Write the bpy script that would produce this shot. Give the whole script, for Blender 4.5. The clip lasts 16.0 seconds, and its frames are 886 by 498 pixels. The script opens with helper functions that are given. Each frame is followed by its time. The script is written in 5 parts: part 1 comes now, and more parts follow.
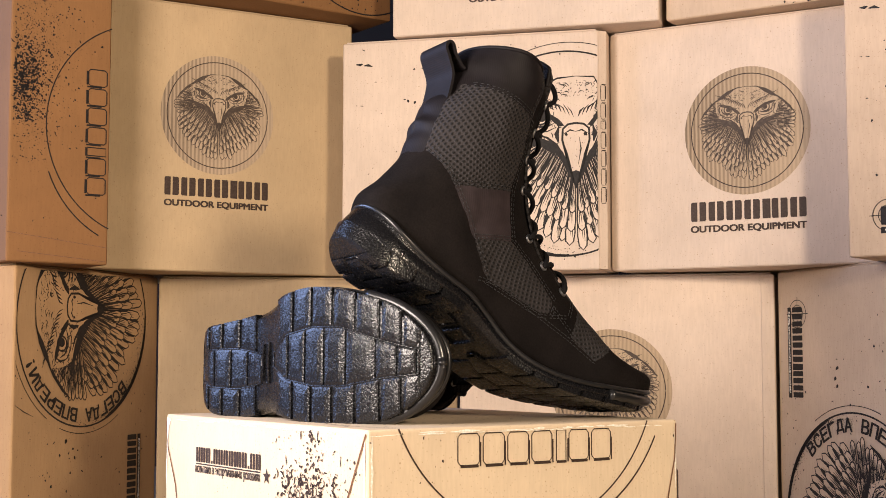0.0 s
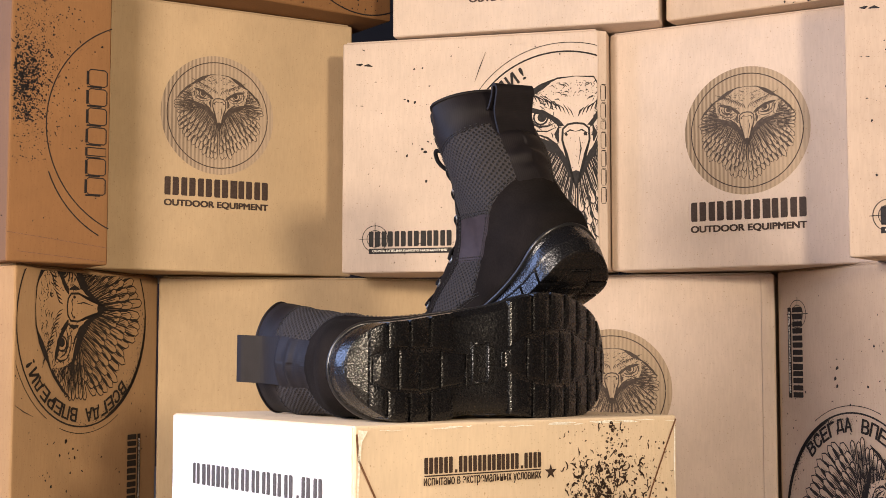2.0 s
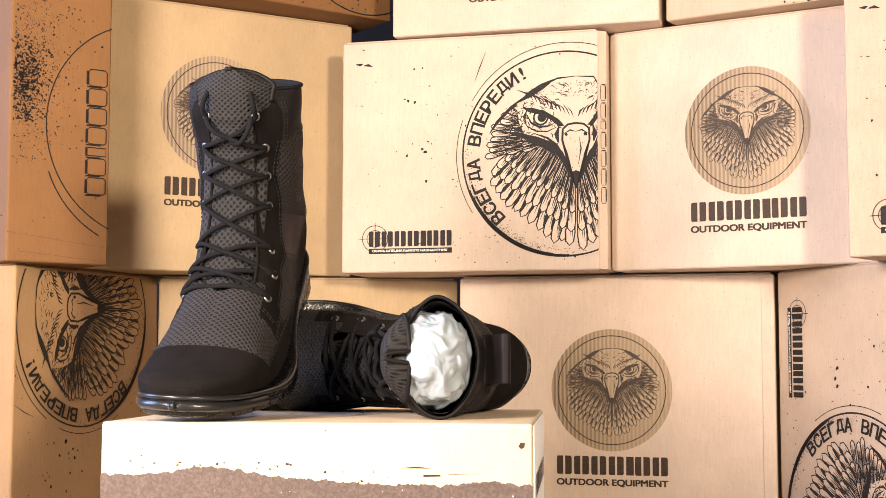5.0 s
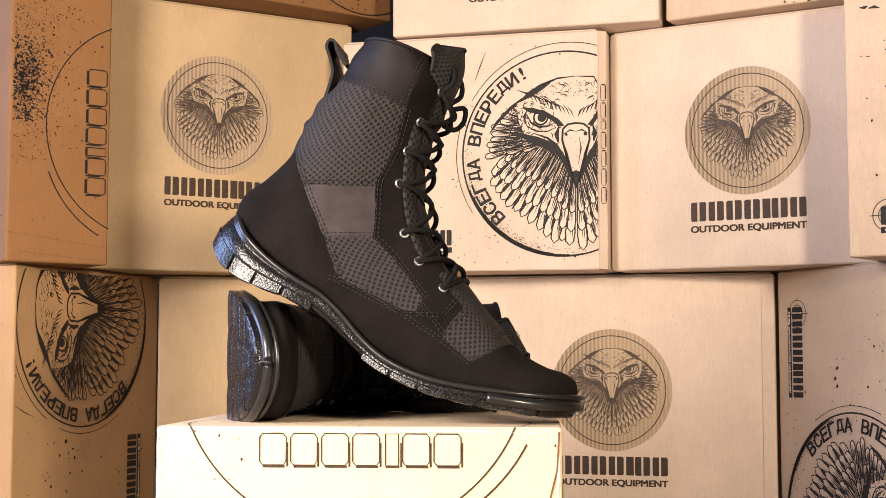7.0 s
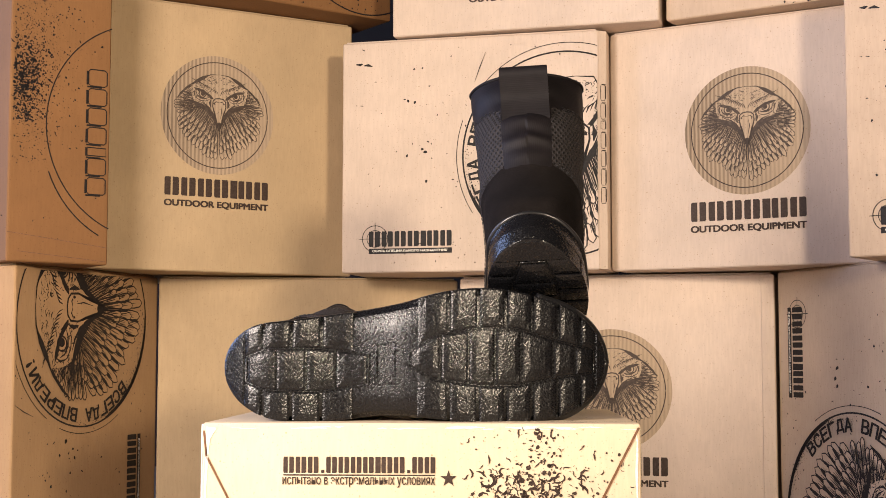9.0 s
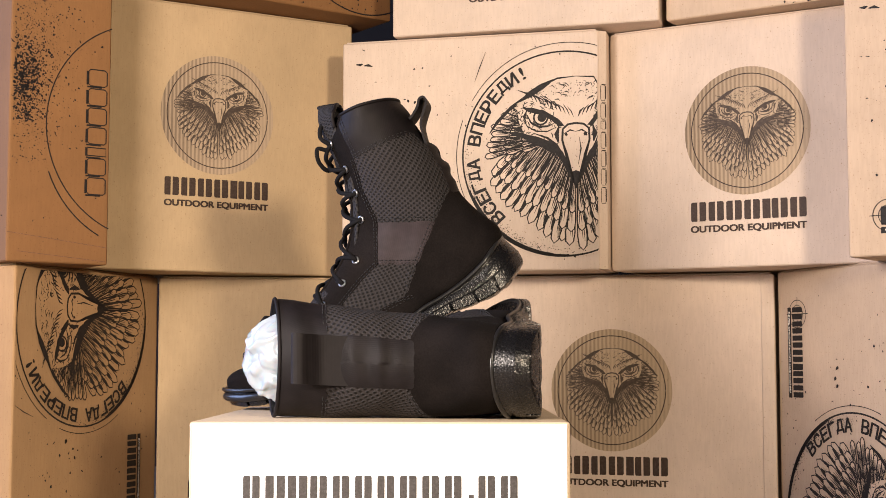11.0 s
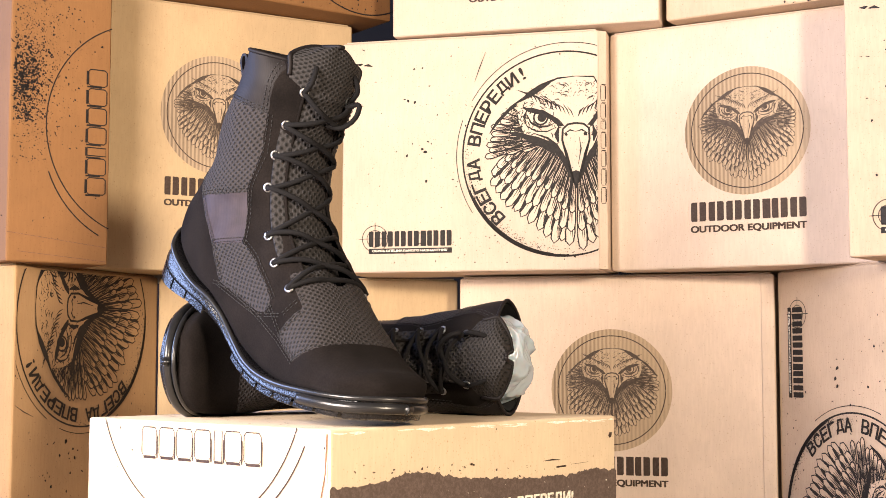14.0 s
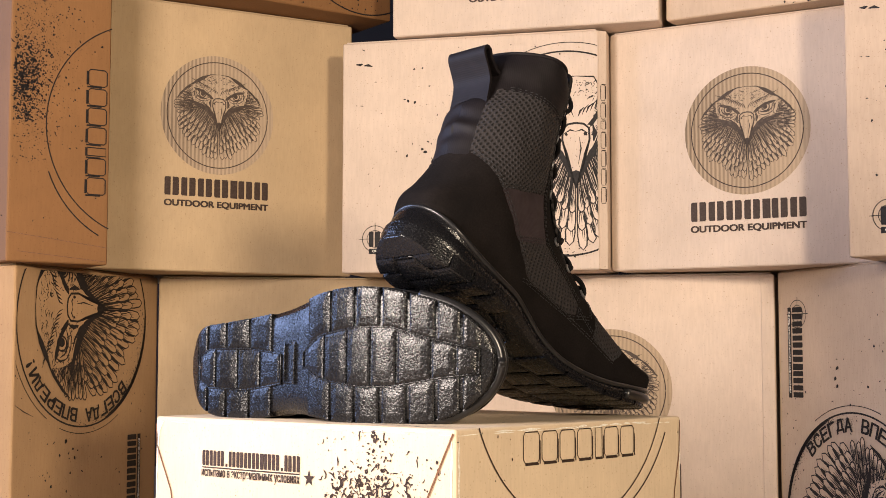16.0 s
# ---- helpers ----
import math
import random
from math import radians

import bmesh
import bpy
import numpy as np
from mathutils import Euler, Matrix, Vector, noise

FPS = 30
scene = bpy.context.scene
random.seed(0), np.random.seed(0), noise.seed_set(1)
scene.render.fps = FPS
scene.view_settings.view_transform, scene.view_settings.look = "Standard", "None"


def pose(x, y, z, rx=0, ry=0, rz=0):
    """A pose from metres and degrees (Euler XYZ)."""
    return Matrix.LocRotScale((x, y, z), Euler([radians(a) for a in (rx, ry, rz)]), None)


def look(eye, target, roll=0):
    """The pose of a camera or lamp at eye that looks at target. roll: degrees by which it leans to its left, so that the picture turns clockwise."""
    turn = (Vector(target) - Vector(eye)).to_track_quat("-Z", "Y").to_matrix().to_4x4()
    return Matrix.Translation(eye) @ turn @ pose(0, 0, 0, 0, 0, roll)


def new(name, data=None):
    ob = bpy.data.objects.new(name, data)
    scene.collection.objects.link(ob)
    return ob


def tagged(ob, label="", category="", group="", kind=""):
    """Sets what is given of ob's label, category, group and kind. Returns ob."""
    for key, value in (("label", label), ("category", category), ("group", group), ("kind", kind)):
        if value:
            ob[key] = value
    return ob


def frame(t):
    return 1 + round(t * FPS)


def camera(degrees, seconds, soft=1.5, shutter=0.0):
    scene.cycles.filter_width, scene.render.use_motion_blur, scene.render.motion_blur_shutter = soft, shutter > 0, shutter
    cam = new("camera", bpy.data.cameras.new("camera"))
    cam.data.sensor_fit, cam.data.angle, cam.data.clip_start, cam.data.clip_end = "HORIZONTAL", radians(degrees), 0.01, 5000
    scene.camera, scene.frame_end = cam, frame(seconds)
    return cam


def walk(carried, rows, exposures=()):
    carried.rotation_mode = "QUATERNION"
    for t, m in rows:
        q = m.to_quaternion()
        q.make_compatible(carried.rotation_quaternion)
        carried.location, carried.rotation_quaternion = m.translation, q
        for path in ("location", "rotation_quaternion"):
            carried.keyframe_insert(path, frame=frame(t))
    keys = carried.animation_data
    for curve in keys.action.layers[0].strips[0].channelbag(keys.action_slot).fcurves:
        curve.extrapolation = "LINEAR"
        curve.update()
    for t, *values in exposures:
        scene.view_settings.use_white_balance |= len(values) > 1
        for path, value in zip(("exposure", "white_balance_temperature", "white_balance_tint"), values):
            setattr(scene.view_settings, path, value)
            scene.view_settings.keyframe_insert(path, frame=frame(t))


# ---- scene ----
# One fixed camera before a wall of cardboard boxes; a shoe box with a pair of boots turns on a disc.
SPIN_START, SPIN_RATE = -54.894, 45.8687      # degrees, degrees per second
cam = camera(35.14, 16.0, 0.5)
EYE = pose(0.0477, -1.2094, 0.2096, 94.42, 0, 0) @ pose(0, 0, 0, 0, 0, 0.046)
# the camera's own exposure rises while the dark side of the box and boots is away
EXPOSURES = [(0, 0.0), (2.5, 0.03), (3.5, 0.1), (4, 0.2), (4.6, 0.45), (5.3, 0.6), (6.0, 0.62), (6.5, 0.55), (7, 0.28), (7.5, 0.12), (8, 0.0), (10.5, 0.03), (11.5, 0.1),
             (12, 0.32), (12.5, 0.45), (13, 0.47), (13.5, 0.58), (14, 0.70), (14.5, 0.40), (15, 0.18), (15.5, 0.05), (16, 0.0)]
walk(cam, [(0, EYE), (16.0, EYE)], EXPOSURES)

# ---- light ----
world = bpy.data.worlds.new("room_air")
scene.world = world
world.use_nodes = True
world.node_tree.nodes["Background"].inputs[0].default_value = (0.75, 0.85, 1.0, 1)
world.node_tree.nodes["Background"].inputs[1].default_value = 0.05


def area_lamp(name, eye, target, size, size_y, watts, colour):
    data = bpy.data.lights.new(name, "AREA")
    data.shape, data.size, data.size_y, data.energy, data.color = "RECTANGLE", size, size_y, watts, colour
    ob = new(name, data)
    ob.matrix_world = look(eye, target)
    return ob


area_lamp("key_lamp", (-0.62, -0.78, 0.50), (0.05, 0.1, 0.28), 0.4, 0.4, 22.0, (1.0, 0.86, 0.77))
area_lamp("side_lamp", (0.80, -1.90, 0.66), (0.05, 0.15, 0.28), 0.18, 0.18, 39.5, (1.0, 0.81, 0.60))
area_lamp("window_light", (-2.28, 0.3, 1.0), (0.0, 0.0, 0.3), 1.2, 1.3, 55, (0.42, 0.56, 1.0))

# ---- materials ----


def material(name):
    m = bpy.data.materials.new(name)
    m.use_nodes = True
    nt = m.node_tree
    return m, nt, nt.nodes["Principled BSDF"]


def node(nt, kind, **values):
    n = nt.nodes.new(kind)
    for key, value in values.items():
        n.inputs[key.replace("_", " ")].default_value = value
    return n


def ramp(nt, source, p0, c0, p1, c1):
    r = nt.nodes.new("ShaderNodeValToRGB")
    r.color_ramp.elements[0].position, r.color_ramp.elements[0].color = p0, (*c0, 1)
    r.color_ramp.elements[1].position, r.color_ramp.elements[1].color = p1, (*c1, 1)
    nt.links.new(source, r.inputs[0])
    return r


def bump(nt, bsdf, height, strength, distance):
    b = node(nt, "ShaderNodeBump", Strength=strength, Distance=distance)
    nt.links.new(height, b.inputs["Height"])
    nt.links.new(b.outputs[0], bsdf.inputs["Normal"])
    return b


def mixed(nt, fac, a, b, mode="MIX"):
    m = nt.nodes.new("ShaderNodeMixRGB")
    m.blend_type = mode
    for slot, value in zip((0, 1, 2), (fac, a, b)):
        if hasattr(value, "is_linked"):
            nt.links.new(value, m.inputs[slot])
        else:
            m.inputs[slot].default_value = value if slot == 0 else (*value, 1)
    return m.outputs[0]


def cardboard_colour(nt, tone):
    """Kraft board: soft blotches, fibres and dark specks, fine flutes along z."""
    co = nt.nodes.new("ShaderNodeTexCoord")
    info = nt.nodes.new("ShaderNodeObjectInfo")
    add = nt.nodes.new("ShaderNodeVectorMath")
    nt.links.new(co.outputs["Object"], add.inputs[0])
    nt.links.new(info.outputs["Random"], add.inputs[1])
    blot = node(nt, "ShaderNodeTexNoise", Scale=9, Detail=6, Roughness=0.6)
    nt.links.new(add.outputs[0], blot.inputs["Vector"])
    low, high = [c * 0.90 for c in tone], [min(1, c * 1.10) for c in tone]
    base = ramp(nt, blot.outputs[0], 0.3, low, 0.7, high).outputs[0]
    stretch = nt.nodes.new("ShaderNodeMapping")
    stretch.inputs["Scale"].default_value = (420, 420, 60)
    nt.links.new(add.outputs[0], stretch.inputs[0])
    fib = node(nt, "ShaderNodeTexNoise", Scale=1, Detail=3)
    nt.links.new(stretch.outputs[0], fib.inputs["Vector"])
    base = mixed(nt, 1.0, base, ramp(nt, fib.outputs[0], 0.3, (0.955, 0.95, 0.945), 0.7, (1.03, 1.03, 1.03)).outputs[0], "MULTIPLY")
    spot = node(nt, "ShaderNodeTexVoronoi", Scale=95)
    nt.links.new(add.outputs[0], spot.inputs["Vector"])
    base = mixed(nt, 1.0, base, ramp(nt, spot.outputs["Distance"], 0.05, (0.72, 0.66, 0.6), 0.09, (1, 1, 1)).outputs[0], "MULTIPLY")
    fleck = node(nt, "ShaderNodeTexVoronoi", Scale=310)
    nt.links.new(add.outputs[0], fleck.inputs["Vector"])
    base = mixed(nt, 1.0, base, ramp(nt, fleck.outputs["Distance"], 0.10, (0.84, 0.81, 0.78), 0.22, (1, 1, 1)).outputs[0], "MULTIPLY")
    flute = nt.nodes.new("ShaderNodeTexWave")
    flute.inputs["Scale"].default_value, flute.inputs["Distortion"].default_value = 55, 0.6
    nt.links.new(co.outputs["Object"], flute.inputs["Vector"])
    wav = mixed(nt, 0.5, flute.outputs[0], fib.outputs[0])
    return base, wav, co


def cardboard(name, tone):
    m, nt, b = material(name)
    base, wav, _ = cardboard_colour(nt, tone)
    nt.links.new(base, b.inputs["Base Color"])
    b.inputs["Roughness"].default_value = 0.75
    b.inputs["Specular IOR Level"].default_value = 0.25
    bump(nt, b, wav, 0.10, 0.0005)
    return m


KRAFT = (0.50, 0.378, 0.272)
card_plain = cardboard("kraft_cardboard", KRAFT)
# left-hand boxes: board tones darkened, the dimmer light there put into colour
card_orange = cardboard("brown_cardboard", (0.200, 0.098, 0.037))
card_brown = cardboard("dimmed_brown_cardboard", (0.36, 0.225, 0.112))
card_dimmed = cardboard("dimmed_kraft_cardboard", (0.43, 0.315, 0.185))
card_pale = cardboard("pale_cardboard", (0.57, 0.462, 0.378))
card_show = cardboard("shoe_box_cardboard", (0.62, 0.50, 0.36))


def ink(name, colour, rough=0.6):
    m, nt, b = material(name)
    n = node(nt, "ShaderNodeTexNoise", Scale=420, Detail=4, Roughness=0.7)
    co = nt.nodes.new("ShaderNodeTexCoord")
    nt.links.new(co.outputs["Object"], n.inputs["Vector"])
    r = ramp(nt, n.outputs[0], 0.42, colour, 0.72, [min(1, c * 1.7 + 0.006) for c in colour])
    nt.links.new(r.outputs[0], b.inputs["Base Color"])
    b.inputs["Roughness"].default_value = rough
    b.inputs["Specular IOR Level"].default_value = 0.25
    return m


ink_black = ink("black_ink", (0.010, 0.0075, 0.0065))
ink_brown = ink("brown_ink", (0.036, 0.022, 0.016))
ink_band = ink("dark_brown_print", (0.085, 0.062, 0.054))
ink_grey = ink("grey_brown_ink", (0.05, 0.046, 0.046))
ink_cream = ink("cream_print", (0.70, 0.66, 0.56))
gap_dark = ink("cut_edge_shadow_brown", (0.13, 0.065, 0.035), 0.9)


def halftone(name, tone, near, far):
    m, nt, b = material(name)
    base, wav, co = cardboard_colour(nt, tone)
    sep = nt.nodes.new("ShaderNodeSeparateXYZ")
    nt.links.new(co.outputs["Generated"], sep.inputs[0])
    lines = nt.nodes.new("ShaderNodeTexWave")
    lines.inputs["Scale"].default_value, lines.inputs["Distortion"].default_value = 62, 0.8
    lines.inputs["Detail"].default_value = 2
    nt.links.new(co.outputs["Object"], lines.inputs["Vector"])
    side = ramp(nt, sep.outputs["X"], 0.0, (near,) * 3, 0.8, (far,) * 3)
    strength = mixed(nt, 1.0, ramp(nt, lines.outputs[0], 0.2, (0.35,) * 3, 0.8, (0.9,) * 3).outputs[0], side.outputs[0], "MULTIPLY")
    col = mixed(nt, strength, base, (0.05, 0.035, 0.025))
    nt.links.new(col, b.inputs["Base Color"])
    b.inputs["Roughness"].default_value = 0.75
    b.inputs["Specular IOR Level"].default_value = 0.25
    return m


halftone_print = halftone("halftone_print", (0.45, 0.34, 0.23), 0.78, 0.30)
badge_board = halftone("tinted_badge_board", (0.46, 0.35, 0.24), 0.62, 0.16)
ink_badge = ink("faded_brown_ink", (0.052, 0.037, 0.028))


def paper():
    m, nt, b = material("white_paper")
    n = node(nt, "ShaderNodeTexNoise", Scale=60, Detail=4)
    r = ramp(nt, n.outputs[0], 0.3, (0.83, 0.85, 0.91), 0.7, (0.87, 0.89, 0.94))
    nt.links.new(r.outputs[0], b.inputs["Base Color"])
    b.inputs["Roughness"].default_value = 0.6
    bump(nt, b, n.outputs[0], 0.1, 0.0005)
    return m


white_paper = paper()


def suede():
    m, nt, b = material("black_suede")
    n = node(nt, "ShaderNodeTexNoise", Scale=700, Detail=5, Roughness=0.7)
    big = node(nt, "ShaderNodeTexNoise", Scale=28, Detail=4)
    co = nt.nodes.new("ShaderNodeTexCoord")
    for t in (n, big):
        nt.links.new(co.outputs["Object"], t.inputs["Vector"])
    a = ramp(nt, big.outputs[0], 0.3, (0.0047, 0.0038, 0.0037), 0.75, (0.0106, 0.0086, 0.0082))
    nt.links.new(mixed(nt, 1.0, a.outputs[0], ramp(nt, n.outputs[0], 0.3, (0.6,) * 3, 0.75, (1.6,) * 3).outputs[0], "MULTIPLY"), b.inputs["Base Color"])
    b.inputs["Roughness"].default_value = 0.95
    b.inputs["Specular IOR Level"].default_value = 0.08
    b.inputs["Sheen Weight"].default_value = 0.0
    bump(nt, b, n.outputs[0], 0.35, 0.0008)
    return m


def fabric(name, colour, spacing, hole, gloss=0.8):
    """Air mesh: rows of small holes, by the cloth's own lengths."""
    m, nt, b = material(name)
    uv = nt.nodes.new("ShaderNodeUVMap")
    uv.uv_map = "cloth"
    mp = nt.nodes.new("ShaderNodeMapping")
    mp.inputs["Rotation"].default_value = (0, 0, radians(45))
    mp.inputs["Scale"].default_value = (1 / spacing,) * 3
    nt.links.new(uv.outputs[0], mp.inputs[0])
    v = nt.nodes.new("ShaderNodeTexVoronoi")
    v.voronoi_dimensions = "2D"
    v.inputs["Scale"].default_value, v.inputs["Randomness"].default_value = 1, 0.06
    nt.links.new(mp.outputs[0], v.inputs["Vector"])
    fine = node(nt, "ShaderNodeTexNoise", Scale=6, Detail=3)
    nt.links.new(mp.outputs[0], fine.inputs["Vector"])
    r = ramp(nt, v.outputs["Distance"], hole - 0.07, (0.003, 0.003, 0.003), hole + 0.07, colour)
    col = mixed(nt, 1.0, r.outputs[0], ramp(nt, fine.outputs[0], 0.3, (0.7,) * 3, 0.7, (1.3,) * 3).outputs[0], "MULTIPLY")
    nt.links.new(col, b.inputs["Base Color"])
    b.inputs["Roughness"].default_value = gloss
    b.inputs["Specular IOR Level"].default_value = 0.25
    h = ramp(nt, v.outputs["Distance"], hole - 0.12, (0, 0, 0), hole + 0.2, (1, 1, 1))
    bump(nt, b, h.outputs[0], 0.8, 0.0012)
    return m


def ribbed(name, colour, spacing):
    """Woven nylon with fine ribs."""
    m, nt, b = material(name)
    uv = nt.nodes.new("ShaderNodeUVMap")
    uv.uv_map = "cloth"
    w = nt.nodes.new("ShaderNodeTexWave")
    w.inputs["Scale"].default_value, w.inputs["Distortion"].default_value = 0.314 / spacing, 0.4
    nt.links.new(uv.outputs[0], w.inputs["Vector"])
    n = node(nt, "ShaderNodeTexNoise", Scale=90, Detail=4)
    nt.links.new(uv.outputs[0], n.inputs["Vector"])
    r = ramp(nt, w.outputs[0], 0.1, [c * 0.88 for c in colour], 0.8, colour)
    nt.links.new(mixed(nt, 1.0, r.outputs[0], ramp(nt, n.outputs[0], 0.3, (0.75,) * 3, 0.7, (1.25,) * 3).outputs[0], "MULTIPLY"), b.inputs["Base Color"])
    b.inputs["Roughness"].default_value = 0.62
    b.inputs["Specular IOR Level"].default_value = 0.2
    bump(nt, b, w.outputs[0], 0.10, 0.0005)
    return m


def rubber():
    m, nt, b = material("black_rubber")
    co = nt.nodes.new("ShaderNodeTexCoord")
    v = node(nt, "ShaderNodeTexVoronoi", Scale=720)
    n = node(nt, "ShaderNodeTexNoise", Scale=520, Detail=3)
    for t in (v, n):
        nt.links.new(co.outputs["Object"], t.inputs["Vector"])
    h = mixed(nt, 0.55, v.outputs["Distance"], n.outputs[0])
    b.inputs["Base Color"].default_value = (0.005, 0.005, 0.006, 1)
    r = ramp(nt, n.outputs[0], 0.3, (0.20,) * 3, 0.7, (0.33,) * 3)
    b.inputs["Specular IOR Level"].default_value = 0.46
    nt.links.new(r.outputs[0], b.inputs["Roughness"])
    bump(nt, b, h, 0.36, 0.0011)
    return m


def plain(name, colour, rough, metal=0.0, grain=0, gloss=0.5):
    m, nt, b = material(name)
    co = nt.nodes.new("ShaderNodeTexCoord")
    n = node(nt, "ShaderNodeTexNoise", Scale=grain or 40, Detail=5)
    nt.links.new(co.outputs["Object"], n.inputs["Vector"])
    r = ramp(nt, n.outputs[0], 0.3, [c * 0.82 for c in colour], 0.7, [min(1, c * 1.12) for c in colour])
    nt.links.new(r.outputs[0], b.inputs["Base Color"])
    b.inputs["Roughness"].default_value, b.inputs["Metallic"].default_value = rough, metal
    b.inputs["Specular IOR Level"].default_value = gloss
    bump(nt, b, n.outputs[0], 0.2, 0.001)
    return m


black_suede = suede()
shaft_mesh = fabric("black_air_mesh", (0.023, 0.0200, 0.0212), 0.0038, 0.24)
tongue_mesh = fabric("tongue_air_mesh", (0.022, 0.0202, 0.0210), 0.0037, 0.24)
nylon_band = ribbed("dark_nylon_webbing", (0.0075, 0.0058, 0.0068), 0.0018)
nylon_patch = ribbed("brown_black_nylon", (0.028, 0.020, 0.023), 0.0018)
black_rubber = rubber()
smooth_rubber = plain("smooth_black_rubber", (0.012, 0.012, 0.013), 0.28, 0, 60)
lace_cord = plain("black_lace_cord", (0.0065, 0.0062, 0.007), 0.9, 0, 900, 0.15)
thread = plain("grey_thread", (0.015, 0.0145, 0.016), 0.8, 0, 700)
gunmetal = plain("gunmetal", (0.42, 0.42, 0.44), 0.32, 1.0, 300)
lining_cloth = plain("black_lining", (0.012, 0.012, 0.014), 0.9, 0, 300)
# near-black paint: shade of the gaps between boxes put into it, little bounce
wall_paint = plain("near_black_wall_paint", (0.045, 0.031, 0.022), 0.85, 0, 12)
floor_paint = plain("brown_floor", (0.26, 0.19, 0.13), 0.6, 0, 18)
disc_plastic = plain("white_plastic", (0.7, 0.7, 0.7), 0.4, 0, 60)


def bag_film():
    m, nt, b = material("milky_plastic_film")
    b.inputs["Base Color"].default_value = (0.31, 0.36, 0.41, 1)
    b.inputs["Roughness"].default_value = 0.22
    b.inputs["Subsurface Weight"].default_value = 0.15
    b.inputs["Subsurface Scale"].default_value = 0.01
    return m


film = bag_film()

# ---- helpers for meshes ----


def thing(name, label, category, m=Matrix(), group="", kind=""):
    root = new(name)
    root.empty_display_size = 0.05
    root.matrix_world = m
    return tagged(root, label, category, group, kind)


def mesh_part(name, verts, faces, mat, parent, label="", uv=None, smooth=True, kind=""):
    me = bpy.data.meshes.new(name)
    me.from_pydata([tuple(v) for v in verts], [], faces)
    if uv is not None:
        layer = me.uv_layers.new(name="cloth")
        idx = np.zeros(len(me.loops), dtype=np.int32)
        me.loops.foreach_get("vertex_index", idx)
        layer.data.foreach_set("uv", np.asarray(uv, dtype=np.float32)[idx].ravel())
    me.polygons.foreach_set("use_smooth", [smooth] * len(me.polygons))
    me.materials.append(mat)
    me.update()
    ob = new(name, me)
    ob.parent = parent
    return tagged(ob, label, kind=kind)


def part(name, bm, mat, parent, label=""):
    me = bpy.data.meshes.new(name)
    bm.to_mesh(me)
    bm.free()
    me.materials.append(mat)
    ob = new(name, me)
    ob.parent = parent
    return tagged(ob, label)


def block(x0, x1, y0, y1, z0, z1, edge=0.0, steps=2):
    bm = bmesh.new()
    bmesh.ops.create_cube(bm, size=1)
    for v in bm.verts:
        v.co = Vector((x0 + (v.co.x + 0.5) * (x1 - x0), y0 + (v.co.y + 0.5) * (y1 - y0), z0 + (v.co.z + 0.5) * (z1 - z0)))
    if edge:
        bmesh.ops.bevel(bm, geom=list(bm.edges), offset=edge, segments=steps, affect="EDGES", profile=0.6)
    return bm


def catmull(pts):
    """A smooth curve through evenly keyed values, for 0 to 1."""
    p = np.array(pts, float)
    if p.ndim == 1:
        p = p[:, None]
    p = np.vstack([2 * p[0] - p[1], p, 2 * p[-1] - p[-2]])
    n = len(p) - 3

    def at(s):
        s = min(max(s, 0.0), 1.0) * n
        i = min(int(s), n - 1)
        t = s - i
        a, b, c, d = p[i:i + 4]
        r = 0.5 * (2 * b + (c - a) * t + (2 * a - 5 * b + 4 * c - d) * t * t + (3 * b - a - 3 * c + d) * t ** 3)
        return r if len(r) > 1 else float(r[0])
    return at


def tube(path, radius, sides=8, closed=False):
    """Verts and faces of a round cord along a path."""
    p = [Vector(q) for q in path]
    n, verts, faces = len(p), [], []
    up = Vector((0.3, 0.2, 0.93))
    for i, q in enumerate(p):
        d = (p[(i + 1) % n] - p[i - 1]) if closed else (p[min(i + 1, n - 1)] - p[max(i - 1, 0)])
        d.normalize()
        a = d.cross(up).normalized()
        up = a.cross(d).normalized()
        for k in range(sides):
            w = 2 * math.pi * k / sides
            verts.append(q + radius * (math.cos(w) * a + math.sin(w) * up))
    for i in range(n if closed else n - 1):
        for k in range(sides):
            j, l = (i + 1) % n, (k + 1) % sides
            faces.append((i * sides + k, i * sides + l, j * sides + l, j * sides + k))
    if not closed:
        faces += [tuple(range(sides))[::-1], tuple(range((n - 1) * sides, n * sides))]
    return verts, faces


def joined(pieces):
    verts, faces = [], []
    for v, f in pieces:
        k = len(verts)
        verts += [tuple(q) for q in v]
        faces += [tuple(i + k for i in g) for g in f]
    return verts, faces


# ---- flat printing: shapes in a plane, u to the right, v up ----
rng = random.Random(7)


def rect(u0, v0, u1, v1):
    return [(u0, v0), (u1, v0), (u1, v1), (u0, v1)], [(0, 1, 2, 3)]


def ribbon(pts, width, closed=False, taper=False):
    p = [Vector(q) for q in pts]
    n, verts, faces = len(p), [], []
    for i, q in enumerate(p):
        d = (p[(i + 1) % n] - p[i - 1]) if closed else (p[min(i + 1, n - 1)] - p[max(i - 1, 0)])
        d = d.normalized() if d.length > 1e-9 else Vector((1, 0))
        w = width / 2 * (math.sin(math.pi * (0.08 + 0.84 * i / max(1, n - 1))) if taper else 1)
        s = Vector((-d.y, d.x)) * w
        verts += [tuple(q - s), tuple(q + s)]
    for i in range(n if closed else n - 1):
        j = (i + 1) % n
        faces.append((2 * i, 2 * j, 2 * j + 1, 2 * i + 1))
    return verts, faces


def arc(cx, cy, r, a0, a1, n=64):
    return [(cx + r * math.cos(radians(a0 + (a1 - a0) * i / n)), cy + r * math.sin(radians(a0 + (a1 - a0) * i / n))) for i in range(n + 1)]


